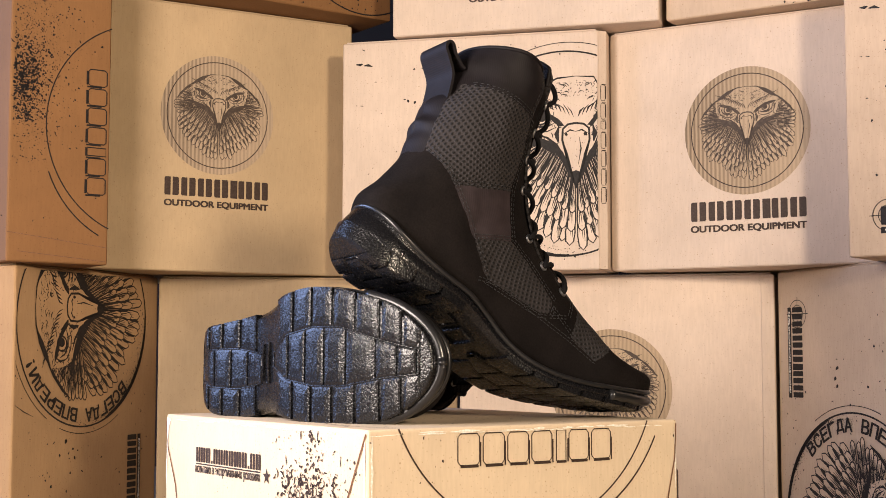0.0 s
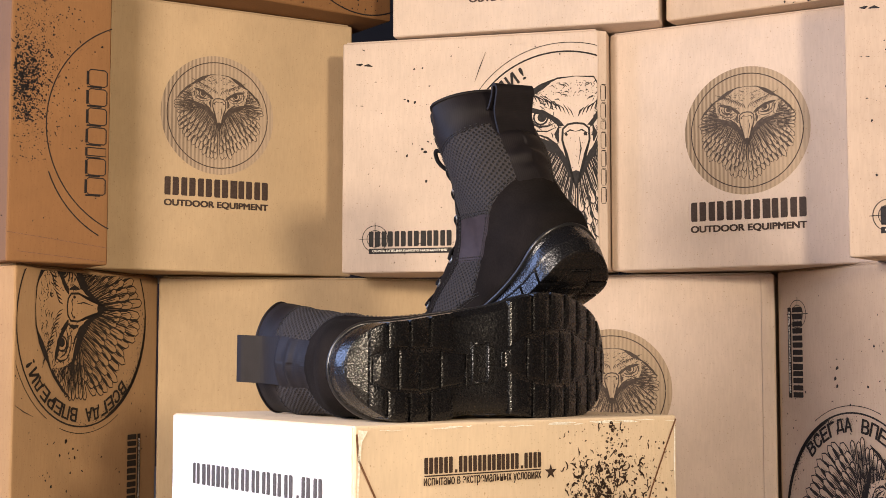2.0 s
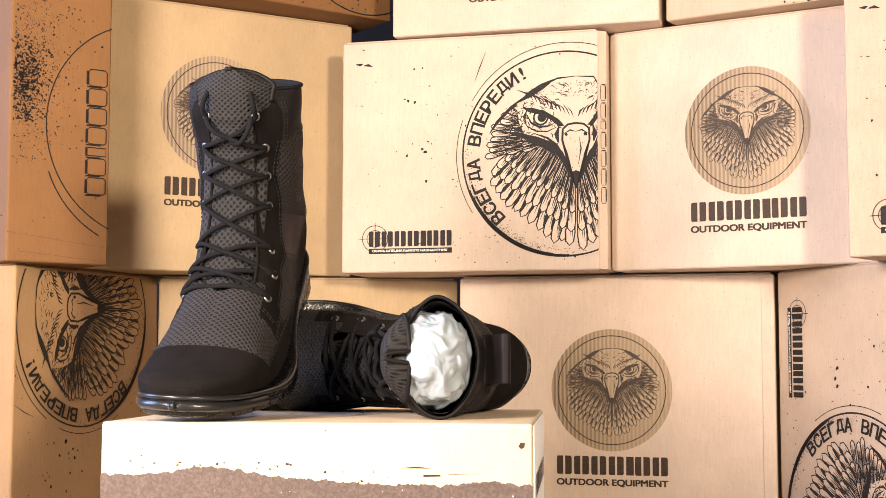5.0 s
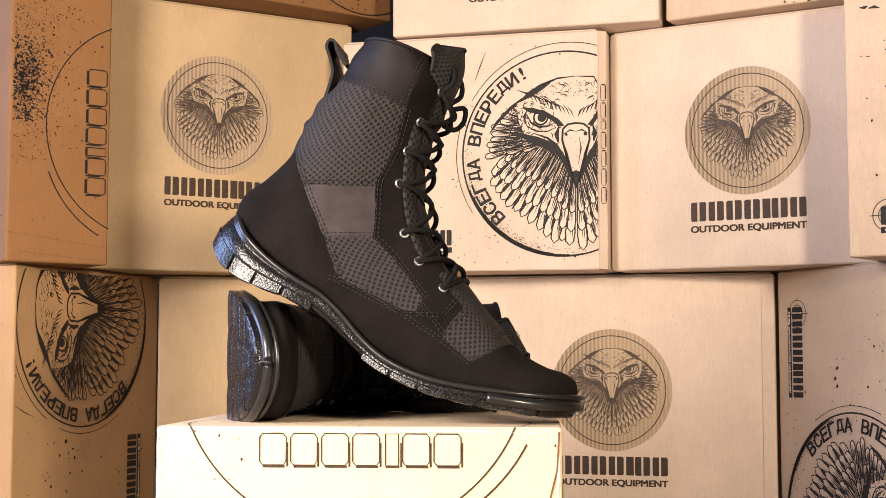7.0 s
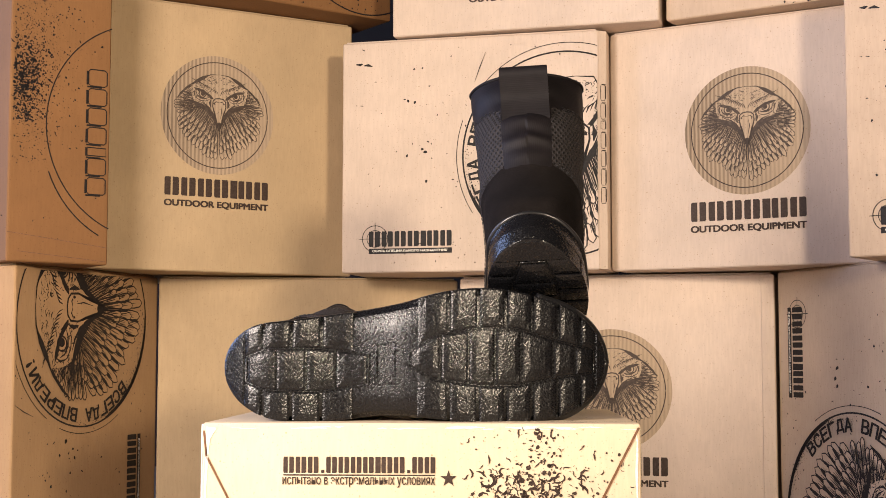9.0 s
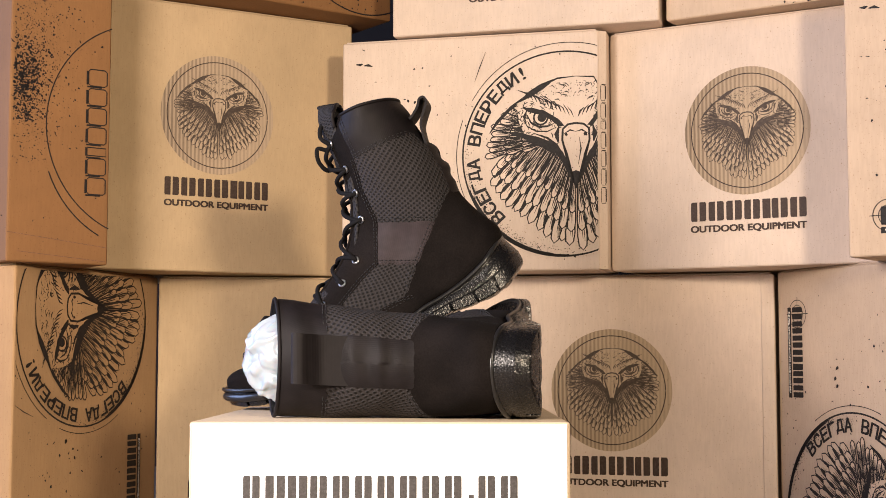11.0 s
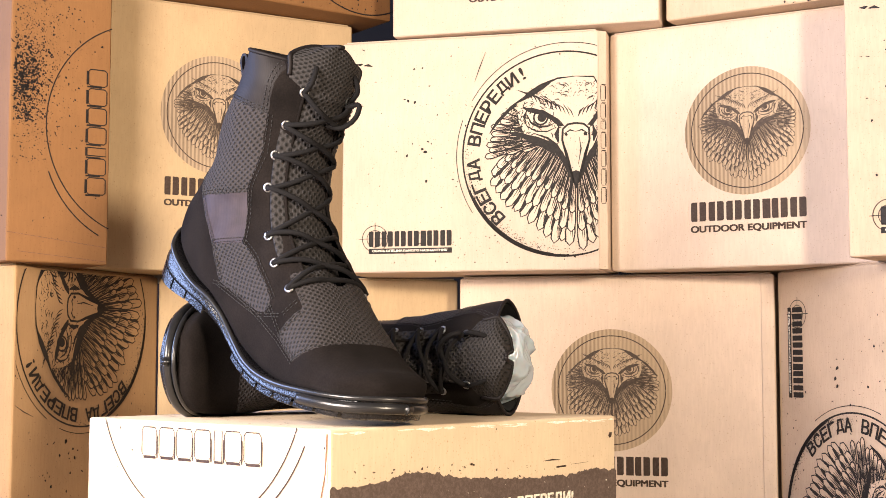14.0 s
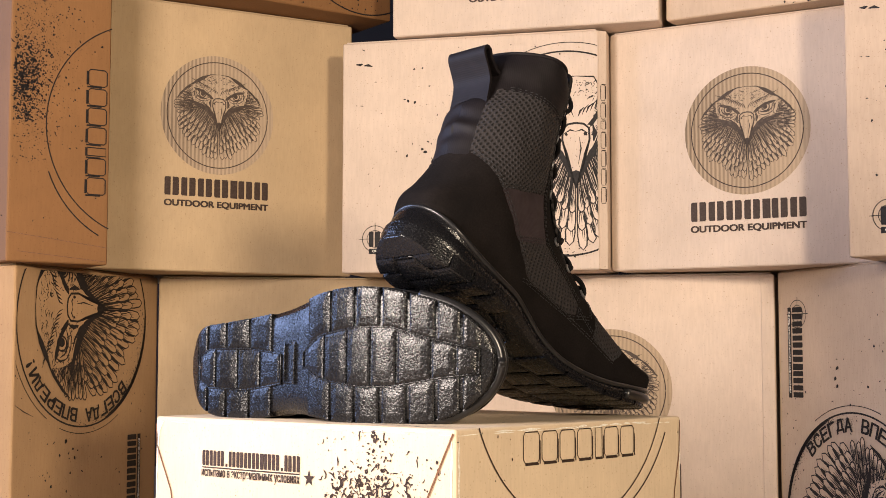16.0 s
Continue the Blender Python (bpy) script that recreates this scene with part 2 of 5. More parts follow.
def disc(cx, cy, r, n=64):
    return [(cx + r * math.cos(2 * math.pi * i / n), cy + r * math.sin(2 * math.pi * i / n)) for i in range(n)], [tuple(range(n))]


def blot(cx, cy, r):
    n = rng.randint(5, 9)
    turn, flat = rng.uniform(0, 6.3), rng.uniform(0.35, 1)
    pts = []
    for i in range(n):
        a = 2 * math.pi * i / n
        q = r * rng.uniform(0.6, 1.3)
        x, y = q * math.cos(a), q * flat * math.sin(a)
        pts.append((cx + x * math.cos(turn) - y * math.sin(turn), cy + x * math.sin(turn) + y * math.cos(turn)))
    return pts, [tuple(range(n))]


def curl(u, v, size):
    """A short wriggling stroke of ink."""
    a = rng.uniform(0, 6.3)
    pts = [(u, v)]
    for _ in range(4):
        a += rng.uniform(-1.2, 1.2)
        pts.append((pts[-1][0] + size * math.cos(a), pts[-1][1] + size * math.sin(a)))
    return ribbon(pts, size * 0.75, taper=True)


def splatter(u0, v0, u1, v1, count, size, dense=None, curls=0.45):
    """Drops over a field, thicker towards a middle."""
    out = []
    for _ in range(count):
        if dense:
            u = dense[0] + rng.gauss(0, 0.28) * (u1 - u0)
            v = dense[1] + rng.gauss(0, 0.28) * (v1 - v0)
            if not (u0 < u < u1 and v0 < v < v1):
                continue
        else:
            u, v = rng.uniform(u0, u1), rng.uniform(v0, v1)
        r = size * rng.uniform(0.3, 1) ** 2
        out.append(curl(u, v, r * 1.3) if dense and rng.random() < curls else blot(u, v, r))
    return out


def letters(body, u0, v0, width, height, weight=None):
    """Words in the built-in font, fitted to a width and a cap height."""
    data = bpy.data.curves.new("words", "FONT")
    data.body = body
    ob = new("words", data)
    bpy.context.view_layer.update()
    me = bpy.data.meshes.new_from_object(ob.evaluated_get(bpy.context.evaluated_depsgraph_get()))
    v = np.array([(q.co.x, q.co.y) for q in me.vertices])
    f = [tuple(p.vertices) for p in me.polygons]
    bpy.data.objects.remove(ob)
    bpy.data.meshes.remove(me)
    if not len(v):
        return [], []
    lo, hi = v.min(0), v.max(0)
    if width is None:
        width = (hi[0] - lo[0]) * height / (hi[1] - lo[1])
    v = (v - lo) / (hi - lo) * (width, height) + (u0, v0)
    bold, n = (weight or (0.040 if body.isupper() else 0.006)) * height, len(v)
    verts, faces = [], []
    for k, (du, dv) in enumerate(((-1, -1), (1, -1), (-1, 1), (1, 1))):
        verts += [(x + du * bold, y + dv * bold * 0.6, k * 0.00012) for x, y in v]
        faces += [tuple(i + k * n for i in g) for g in f]
    return verts, faces


def arc_letters(body, cx, cy, r, a0, a1, height):
    """Words round a circle, their feet towards its middle, from angle a0 to a1 clockwise."""
    out, n = [], len(body)
    for i, ch in enumerate(body):
        if ch == " ":
            continue
        a = radians(a0 + (a1 - a0) * (i + 0.5) / n)
        low = ch in "!"
        w = height * (0.28 if low else 0.78)
        v, f = letters(ch, -w / 2, 0, w, height)
        t = a - math.pi / 2
        out.append(([(cx + r * math.cos(a) + x * math.cos(t) - y * math.sin(t), cy + r * math.sin(a) + x * math.sin(t) + y * math.cos(t), z) for x, y, z in v], f))
    return out


def mark_shape(kind, u, v, w, h):
    """One plain shape of a word mark: b split block, i bar, dot."""
    if kind == "b":
        pts = [(0.06, 0), (0.42, 0), (0.42, 1), (0.06, 1), (0, 0.92), (0, 0.08), (0.56, 0), (0.94, 0), (1, 0.08), (1, 0.92), (0.94, 1), (0.56, 1)]
        fs = [(0, 1, 2, 3, 4, 5), (6, 7, 8, 9, 10, 11)]
    elif kind == "dot":
        pts, fs = [(0.2, 0), (0.8, 0), (0.8, 0.2), (0.2, 0.2)], [(0, 1, 2, 3)]
    else:
        pts, fs = [(0, 0), (1, 0), (1, 1), (0, 1)], [(0, 1, 2, 3)]
    return [(u + x * w, v + y * h) for x, y in pts], fs


WORD = ("b", "b", "b", "b", "i", "b", "b")
ADDRESS = ("b", "b", "b", "dot", "b", "b", "b", "b", "i", "b", "b", "dot", "b", "b")
SHOP = ("b", "i", "i", "i", "i", "b", "b", "b", "b", "b", "b", "b", "dot", "b", "b")


def mark_blocks(kinds, u0, v0, width, height, fill=0.86):
    """A word mark as a row of plain shapes."""
    share = [0.5 if k in ("i", "dot") else 1 for k in kinds]
    cell = width / sum(share)
    out, u = [], u0
    for k, c in zip(kinds, share):
        out.append(mark_shape(k, u, v0, c * cell * fill, height))
        u += c * cell
    return out


def mark_frames(u0, v0, width, height, line):
    """A word mark as a row of open outlined shapes with a thicker lower edge."""
    out = []
    share = [0.6 if k == "i" else 1 for k in WORD]
    cell = width / sum(share)
    u = u0
    for kind, c in zip(WORD, share):
        w, h = cell * c * 0.86, height
        if kind == "b":
            loops = [[(0.12, 0), (0.88, 0), (1, 0.12), (1, 0.88), (0.88, 1), (0.12, 1), (0, 0.88), (0, 0.12)]]
        else:
            loops = [[(0.1, 0), (0.9, 0), (0.9, 1), (0.1, 1)]]
        piece = []
        for lp in loops:
            piece.append(ribbon([(u + x * w, v0 + y * h) for x, y in lp], line, closed=True))
        piece.append(rect(u + w * 0.12, v0 - line * 2.0, u + w * 0.95, v0 - line * 0.2))
        piece.append(rect(u + w + line * 0.2, v0 - line * 1.2, u + w + line * 1.6, v0 + h * 0.72))
        out.append(joined(piece))
        u += cell * c
    return out


def star(cx, cy, r):
    pts = [(cx + (r if i % 2 == 0 else r * 0.4) * math.sin(math.pi * i / 5), cy + (r if i % 2 == 0 else r * 0.4) * math.cos(math.pi * i / 5)) for i in range(10)]
    return pts + [(cx, cy)], [(i, (i + 1) % 10, 10) for i in range(10)]


def raised(shape, z):
    return [(q[0], q[1], z) for q in shape[0]], shape[1]


def feather(cx, cy, a, r0, r1, w, line, z):
    """One plume: its fill, and an outline with a quill line and barbs."""
    d, s = Vector((math.cos(a), math.sin(a))), Vector((-math.sin(a), math.cos(a)))
    o = Vector((cx, cy))

    def at(t, k):
        return tuple(o + d * (r0 + (r1 - r0) * t) + s * (w * k))
    pts = [at(t, k) for t, k in ((0, 0.22), (0.45, 0.62), (0.80, 1.0), (0.94, 0.82), (1.0, 0.0), (0.94, -0.82), (0.80, -1.0), (0.45, -0.62), (0, -0.22))]
    fill = raised((pts, [tuple(range(9))]), z)
    dark = [raised(ribbon(pts, line), z + 0.00003), raised(ribbon([at(t, 0.12 * math.sin(9 * t)) for t in (0.05, 0.4, 0.7, 0.85)], line * 0.9, taper=True), z + 0.00003)]
    for j in range(6):
        t = rng.uniform(0.0, 0.6)
        k = rng.choice((-1, 1))
        dark.append(raised(ribbon([at(t, 0.2 * k), at(t + 0.15, 0.45 * k), at(t + 0.3, 0.5 * k)], line * 0.8, taper=True), z + 0.00003))
    return dark, [fill]


def bird_head(cx, cy, k, line, rows=((1.0, 13, 0.041), (0.76, 12, 0.036), (0.50, 11, 0.028))):
    """A bird of prey's head seen from the front, as dark strokes and the bare board between them."""
    dark, fill = [], []

    def q(x, y):
        return cx + k * x, cy + k * y

    def plume(x0, y0, x1, y1, w, z):
        """One feather from its root to its tip."""
        d, f = feather(*q(x0, y0), math.atan2(y1 - y0, x1 - x0), 0.0, k * math.hypot(x1 - x0, y1 - y0), k * w, line, z)
        dark.extend(d)
        fill.extend(f)
    root = catmull([(0.52, 0.10), (0.36, 0.08), (0.22, 0.04), (0.12, -0.04), (0.06, -0.16), (0.01, -0.24)])
    tip = catmull([(0.77, -0.14), (0.73, -0.36), (0.58, -0.52), (0.40, -0.63), (0.22, -0.77), (0.03, -0.85)])
    # breast feathers in three layers, the longest at the back
    for row, (reach, n, w) in enumerate(rows):
        for i in range(n):
            for s in (-1, 1):
                t = min(1.0, max(0.0, (i + 0.5 + rng.uniform(-0.2, 0.2)) / n))
                a, b = root(t), tip(t)
                e = reach * rng.uniform(0.93, 1.03)
                plume(s * a[0], a[1], s * (a[0] + (b[0] - a[0]) * e), a[1] + (b[1] - a[1]) * e, w, 0.0001 * row + 0.000005 * (i if i % 2 else i + 8))
    # short overlapping feathers at the side of the head
    edge = catmull([(0.79, -0.05), (0.81, 0.06), (0.79, 0.16), (0.74, 0.26), (0.66, 0.35), (0.56, 0.44)])
    for row, (r0, r1, n) in enumerate(((0.62, 1.0, 9), (0.44, 0.80, 8), (0.28, 0.62, 7))):
        for i in range(n):
            for s in (-1, 1):
                t = (i + 0.5 + rng.uniform(-0.25, 0.25)) / n
                b, e = edge(t), r1 * rng.uniform(0.95, 1.03)
                plume(s * b[0] * r0, 0.16 + (b[1] - 0.16) * r0, s * b[0] * e, 0.13 + (b[1] - 0.13) * e, 0.027, 0.0004 + 0.00003 * row + 0.000002 * i)
    # dark gaps between the tips of the breast feathers
    for row, (reach, n, w) in enumerate(rows):
        for i in range(n - 1):
            for s in (-1, 1):
                t = (i + 1.0) / n
                a, b = np.array(root(t)), np.array(tip(t))
                c, e = a + (b - a) * reach * rng.uniform(0.60, 0.72), a + (b - a) * reach * rng.uniform(0.86, 0.95)
                dark.append(raised(ribbon([q(s * c[0], c[1]), q(s * (c[0] + e[0]) / 2, (c[1] + e[1]) / 2), q(s * e[0], e[1])], line * rng.uniform(2.2, 3.8), taper=True), 0.0001 * row + 0.00009))
    # bare crown and face
    face = [(0, 0.68), (0.16, 0.665), (0.32, 0.60), (0.46, 0.50), (0.52, 0.40), (0.50, 0.28), (0.46, 0.19), (0.34, 0.13), (0.22, 0.06), (0.12, -0.04), (0.05, -0.20), (0, -0.28)]
    face = face + [(-x, y) for x, y in face[-2:0:-1]]
    n = len(face)
    fill.append(raised(([q(*p) for p in face] + [q(0, 0.2)], [(i, (i + 1) % n, n) for i in range(n)]), 0.00052))
    top = []

    def stroke(s, pts, w):
        top.append(ribbon([q(s * x, y) for x, y in pts], line * w, taper=True))
    for s in (-1, 1):
        stroke(s, ((0.0, 0.68), (0.16, 0.668), (0.30, 0.61), (0.44, 0.52), (0.58, 0.43), (0.70, 0.31)), 2.0)
        stroke(s, ((0.20, 0.655), (0.30, 0.60), (0.40, 0.54), (0.50, 0.475)), 5.5)
        stroke(s, ((0.52, 0.45), (0.60, 0.40), (0.70, 0.30), (0.77, 0.20)), 3.0)
        # heavy slanting brow over the eye
        top.append(([q(s * x, y) for x, y in ((0.48, 0.42), (0.38, 0.415), (0.26, 0.375), (0.15, 0.305), (0.10, 0.245), (0.15, 0.240), (0.22, 0.300), (0.31, 0.348), (0.42, 0.378))], [tuple(range(9))[::s]]))
        # eye: ringed, with a dark middle and lids
        top.append(ribbon(arc(*q(s * 0.31, 0.325), k * 0.062, 0, 360, 24), line * 1.5))
        top.append(disc(*q(s * 0.30, 0.325), k * 0.040, 16))
        stroke(s, ((0.19, 0.27), (0.25, 0.245), (0.33, 0.245), (0.40, 0.285), (0.43, 0.35)), 2.0)
        stroke(s, ((0.17, 0.235), (0.25, 0.20), (0.35, 0.205), (0.43, 0.25), (0.47, 0.32)), 1.3)
        stroke(s, ((0.43, 0.40), (0.46, 0.34), (0.44, 0.27)), 2.2)
        # gape and the dark line behind it
        stroke(s, ((0.58, 0.19), (0.46, 0.165), (0.34, 0.125), (0.22, 0.075), (0.14, 0.0), (0.085, -0.10), (0.04, -0.22)), 6.0)
        stroke(s, ((0.46, 0.125), (0.32, 0.085), (0.22, 0.03), (0.15, -0.06)), 3.0)
        stroke(s, ((0.38, 0.19), (0.26, 0.145), (0.17, 0.08), (0.13, 0.02)), 2.0)
        stroke(s, ((0.15, 0.24), (0.17, 0.17), (0.155, 0.10)), 4.0)
        for j in range(120):
            x, y = rng.uniform(0.14, 0.60), rng.uniform(0.08, 0.46)
            if y > 0.30 * x + 0.03 and math.hypot(x - 0.31, y - 0.325) > 0.075:
                top.append(curl(*q(s * x, y), k * rng.uniform(0.008, 0.014)))
        # furrows of the forehead, running up and back from the beak
        for j in range(12):
            x = 0.02 + 0.036 * j
            y = 0.30 + 0.016 * j
            stroke(s, ((x, y + 0.02), (x + 0.02, y + 0.07), (x + 0.055 + 0.004 * j, y + 0.11 + rng.uniform(-0.01, 0.02))), rng.uniform(0.9, 1.8))
        for j in range(30):
            x, y = rng.uniform(0.02, 0.44), rng.uniform(0.42, 0.62)
            if y < 0.66 - 0.32 * x:
                stroke(s, ((x, y), (x + 0.02, y + 0.018), (x + 0.05, y + rng.uniform(0.01, 0.03))), rng.uniform(0.6, 1.2))
        for j in range(70):
            x = rng.uniform(0.0, 0.40)
            top.append(blot(*q(s * x, rng.uniform(0.50, 0.665 - 0.35 * x)), k * rng.uniform(0.003, 0.007)))
    # hooked beak over all, with its cere and nostrils
    side = [(0.0, 0.265), (0.07, 0.255), (0.115, 0.215), (0.12, 0.12), (0.095, 0.02), (0.07, -0.09), (0.035, -0.21), (0.0, -0.305)]
    beak = side + [(-x, y) for x, y in side[-2:0:-1]]
    fill.append(raised(([q(*p) for p in beak] + [q(0, 0.05)], [(i, (i + 1) % len(beak), len(beak)) for i in range(len(beak))]), 0.00072))
    over = [ribbon([q(*p) for p in beak], line * 1.7, closed=True)]
    for s in (-1, 1):
        over.append(ribbon([q(s * x, y) for x, y in ((0.0, 0.19), (0.05, 0.205), (0.11, 0.17))], line * 1.4, taper=True))
        over.append(blot(*q(s * 0.085, 0.165), k * 0.018))
        over.append(ribbon([q(s * x, y) for x, y in ((0.112, 0.10), (0.085, 0.0), (0.055, -0.12), (0.01, -0.27))], line * 2.6, taper=True))
    over.append(ribbon([q(0.03, 0.14), q(0.045, 0.04), q(0.02, -0.10)], line * 1.2, taper=True))
    for j in range(26):
        y = rng.uniform(-0.2, 0.14)
        over.append(blot(*q(rng.uniform(-1, 1) * (0.09 + 0.25 * min(0, y)), y), k * rng.uniform(0.003, 0.006)))
    over.append(([q(x, y) for x, y in ((-0.05, -0.17), (0.0, -0.15), (0.05, -0.17), (0.03, -0.25), (0, -0.305), (-0.03, -0.25))], [(0, 1, 2, 3, 4, 5)]))
    return dark + [raised(t, 0.0006 + 0.0000002 * i) for i, t in enumerate(top)] + [raised(t, 0.00076) for t in over], fill


def printed(name, shapes, face, mat, parent, label="", lift=0.0005, clip=None, whole=False):
    """Lays flat shapes on a face; clip: u0, v0, u1, v1 beyond which a shape is left off or pressed to the edge."""
    if name == "word_mark" and not whole:
        for s in shapes:
            printed("mark_block", [s], face, mat, parent, "", lift, clip, True)
        return None
    verts, faces = joined([s for s in shapes if s[0]])
    if clip:
        keep = []
        a, b, c, d = clip
        for f in faces:
            if any(a < verts[i][0] < c and b < verts[i][1] < d for i in f):
                keep.append(f)
        verts = [(min(max(q[0], a), c), min(max(q[1], b), d), *q[2:]) for q in verts]
        faces = keep
    if not faces:
        return None
    used = sorted({i for f in faces for i in f})
    where = {i: k for k, i in enumerate(used)}
    pts = [face @ Vector((verts[i][0], verts[i][1], lift + (verts[i][2] if len(verts[i]) > 2 else 0))) for i in used]
    faces = [tuple(where[i] for i in f) for f in faces]
    n = (face.to_3x3() @ Vector((0, 0, 1)))
    out = []
    for f in faces:
        a = sum(((pts[f[i]] - pts[f[0]]).cross(pts[f[(i + 1) % len(f)]] - pts[f[0]]) for i in range(len(f))), Vector())
        out.append(f if a.dot(n) >= 0 else f[::-1])
    return mesh_part(name, pts, out, mat, parent, label, smooth=False, kind="stuff" if name.startswith("ink_") or name == "bare_board" else "")


def face_of(origin, u, v):
    u, v = Vector(u).normalized(), Vector(v).normalized()
    n = u.cross(v)
    return Matrix(((u.x, v.x, n.x, origin[0]), (u.y, v.y, n.y, origin[1]), (u.z, v.z, n.z, origin[2]), (0, 0, 0, 1)))


FRONT = face_of((0, 0, 0), (1, 0, 0), (0, 0, 1))

# ---- the room ----


def structure(name, bm, mat, label):
    ob = part(name, bm, mat, None, label)
    return tagged(ob, kind="structure", category=name.split("_")[0])


structure("floor", block(-2.4, 2.4, -3.0, 1.5, -0.06, 0.0), floor_paint, "brown painted floor under the stacked boxes")
# ceiling and side walls unseen, added to close the room with little bounce
structure("ceiling", block(-2.5, 2.5, -3.1, 1.6, 2.6, 2.7), wall_paint, "unseen near-black ceiling")
structure("wall_north", block(-2.5, 2.5, 1.5, 1.6, 0.0, 2.6), wall_paint, "near-black wall behind the boxes, gap shade in its paint")
structure("wall_south", block(-2.5, 2.5, -3.1, -3.0, 0.0, 2.6), wall_paint, "unseen near-black wall")
structure("wall_east", block(2.4, 2.5, -3.0, 1.5, 0.0, 2.6), wall_paint, "unseen near-black wall")
west = block(-2.5, -2.4, -3.0, -0.35, 0.0, 2.6)
for box in ((-2.5, -2.4, 0.95, 1.5, 0.0, 2.6), (-2.5, -2.4, -0.35, 0.95, 0.0, 0.3), (-2.5, -2.4, -0.35, 0.95, 1.7, 2.6)):
    extra = block(*box)
    me = bpy.data.meshes.new("tmp")
    extra.to_mesh(me)
    extra.free()
    west.from_mesh(me)
    bpy.data.meshes.remove(me)
structure("wall_west", west, wall_paint, "unseen near-black wall with a window opening")

# ---- the stacked boxes ----


def carton(name, label, x, y, z, yaw, w, h, depth, mat, fold=True):
    """A closed box whose front face starts at its lower near corner."""
    root = thing(name, label, "box", pose(x, y, z, 0, 0, yaw), "stacked cardboard boxes")
    part("body", block(0, w, 0, depth, 0, h, 0.0035, 3), mat, root)
    if fold:
        flap = [(block(0.004, w - 0.004, 0.004, depth / 2 - 0.0015, h, h + 0.0022, 0.0008, 1)), (block(0.004, w - 0.004, depth / 2 + 0.0015, depth - 0.004, h, h + 0.0022, 0.0008, 1))]
        for bm in flap:
            part("flap", bm, mat, root)
    return root


def carton_print(root, u, v, k=1.0):
    """Round badge with a bird's head over a word mark and a line of words; u, v: the badge's middle."""
    printed("badge", [disc(u, v, 0.0755 * k, 72)], FRONT, halftone_print, root, "round striped halftone badge", 0.0004)
    line = 0.00088
    dark, fill = bird_head(u + 0.001, v + 0.002, 0.073 * k, line, ((1.0, 13, 0.040), (0.78, 12, 0.036), (0.56, 10, 0.032)))
    printed("ring", [ribbon(arc(u, v, 0.0672 * k, 0, 359, 90), 0.0012)], FRONT, ink_brown, root, "thin dark ring", 0.0005)
    printed("bird_emblem", dark, FRONT, ink_badge, root, "printed head of a bird of prey", 0.0008)
    printed("bare_board", fill, FRONT, badge_board, root, "striped tinted board within the emblem", 0.0008)
    printed("word_mark", mark_blocks(WORD, u - 0.069, v - 0.1045, 0.141, 0.0228), FRONT, ink_brown, root, "dark stencilled word mark")
    printed("lettering", [letters("OUTDOOR EQUIPMENT", u - 0.069, v - 0.1190, 0.138, 0.0090, 0.055)], FRONT, ink_brown, root, "small dark capitals")


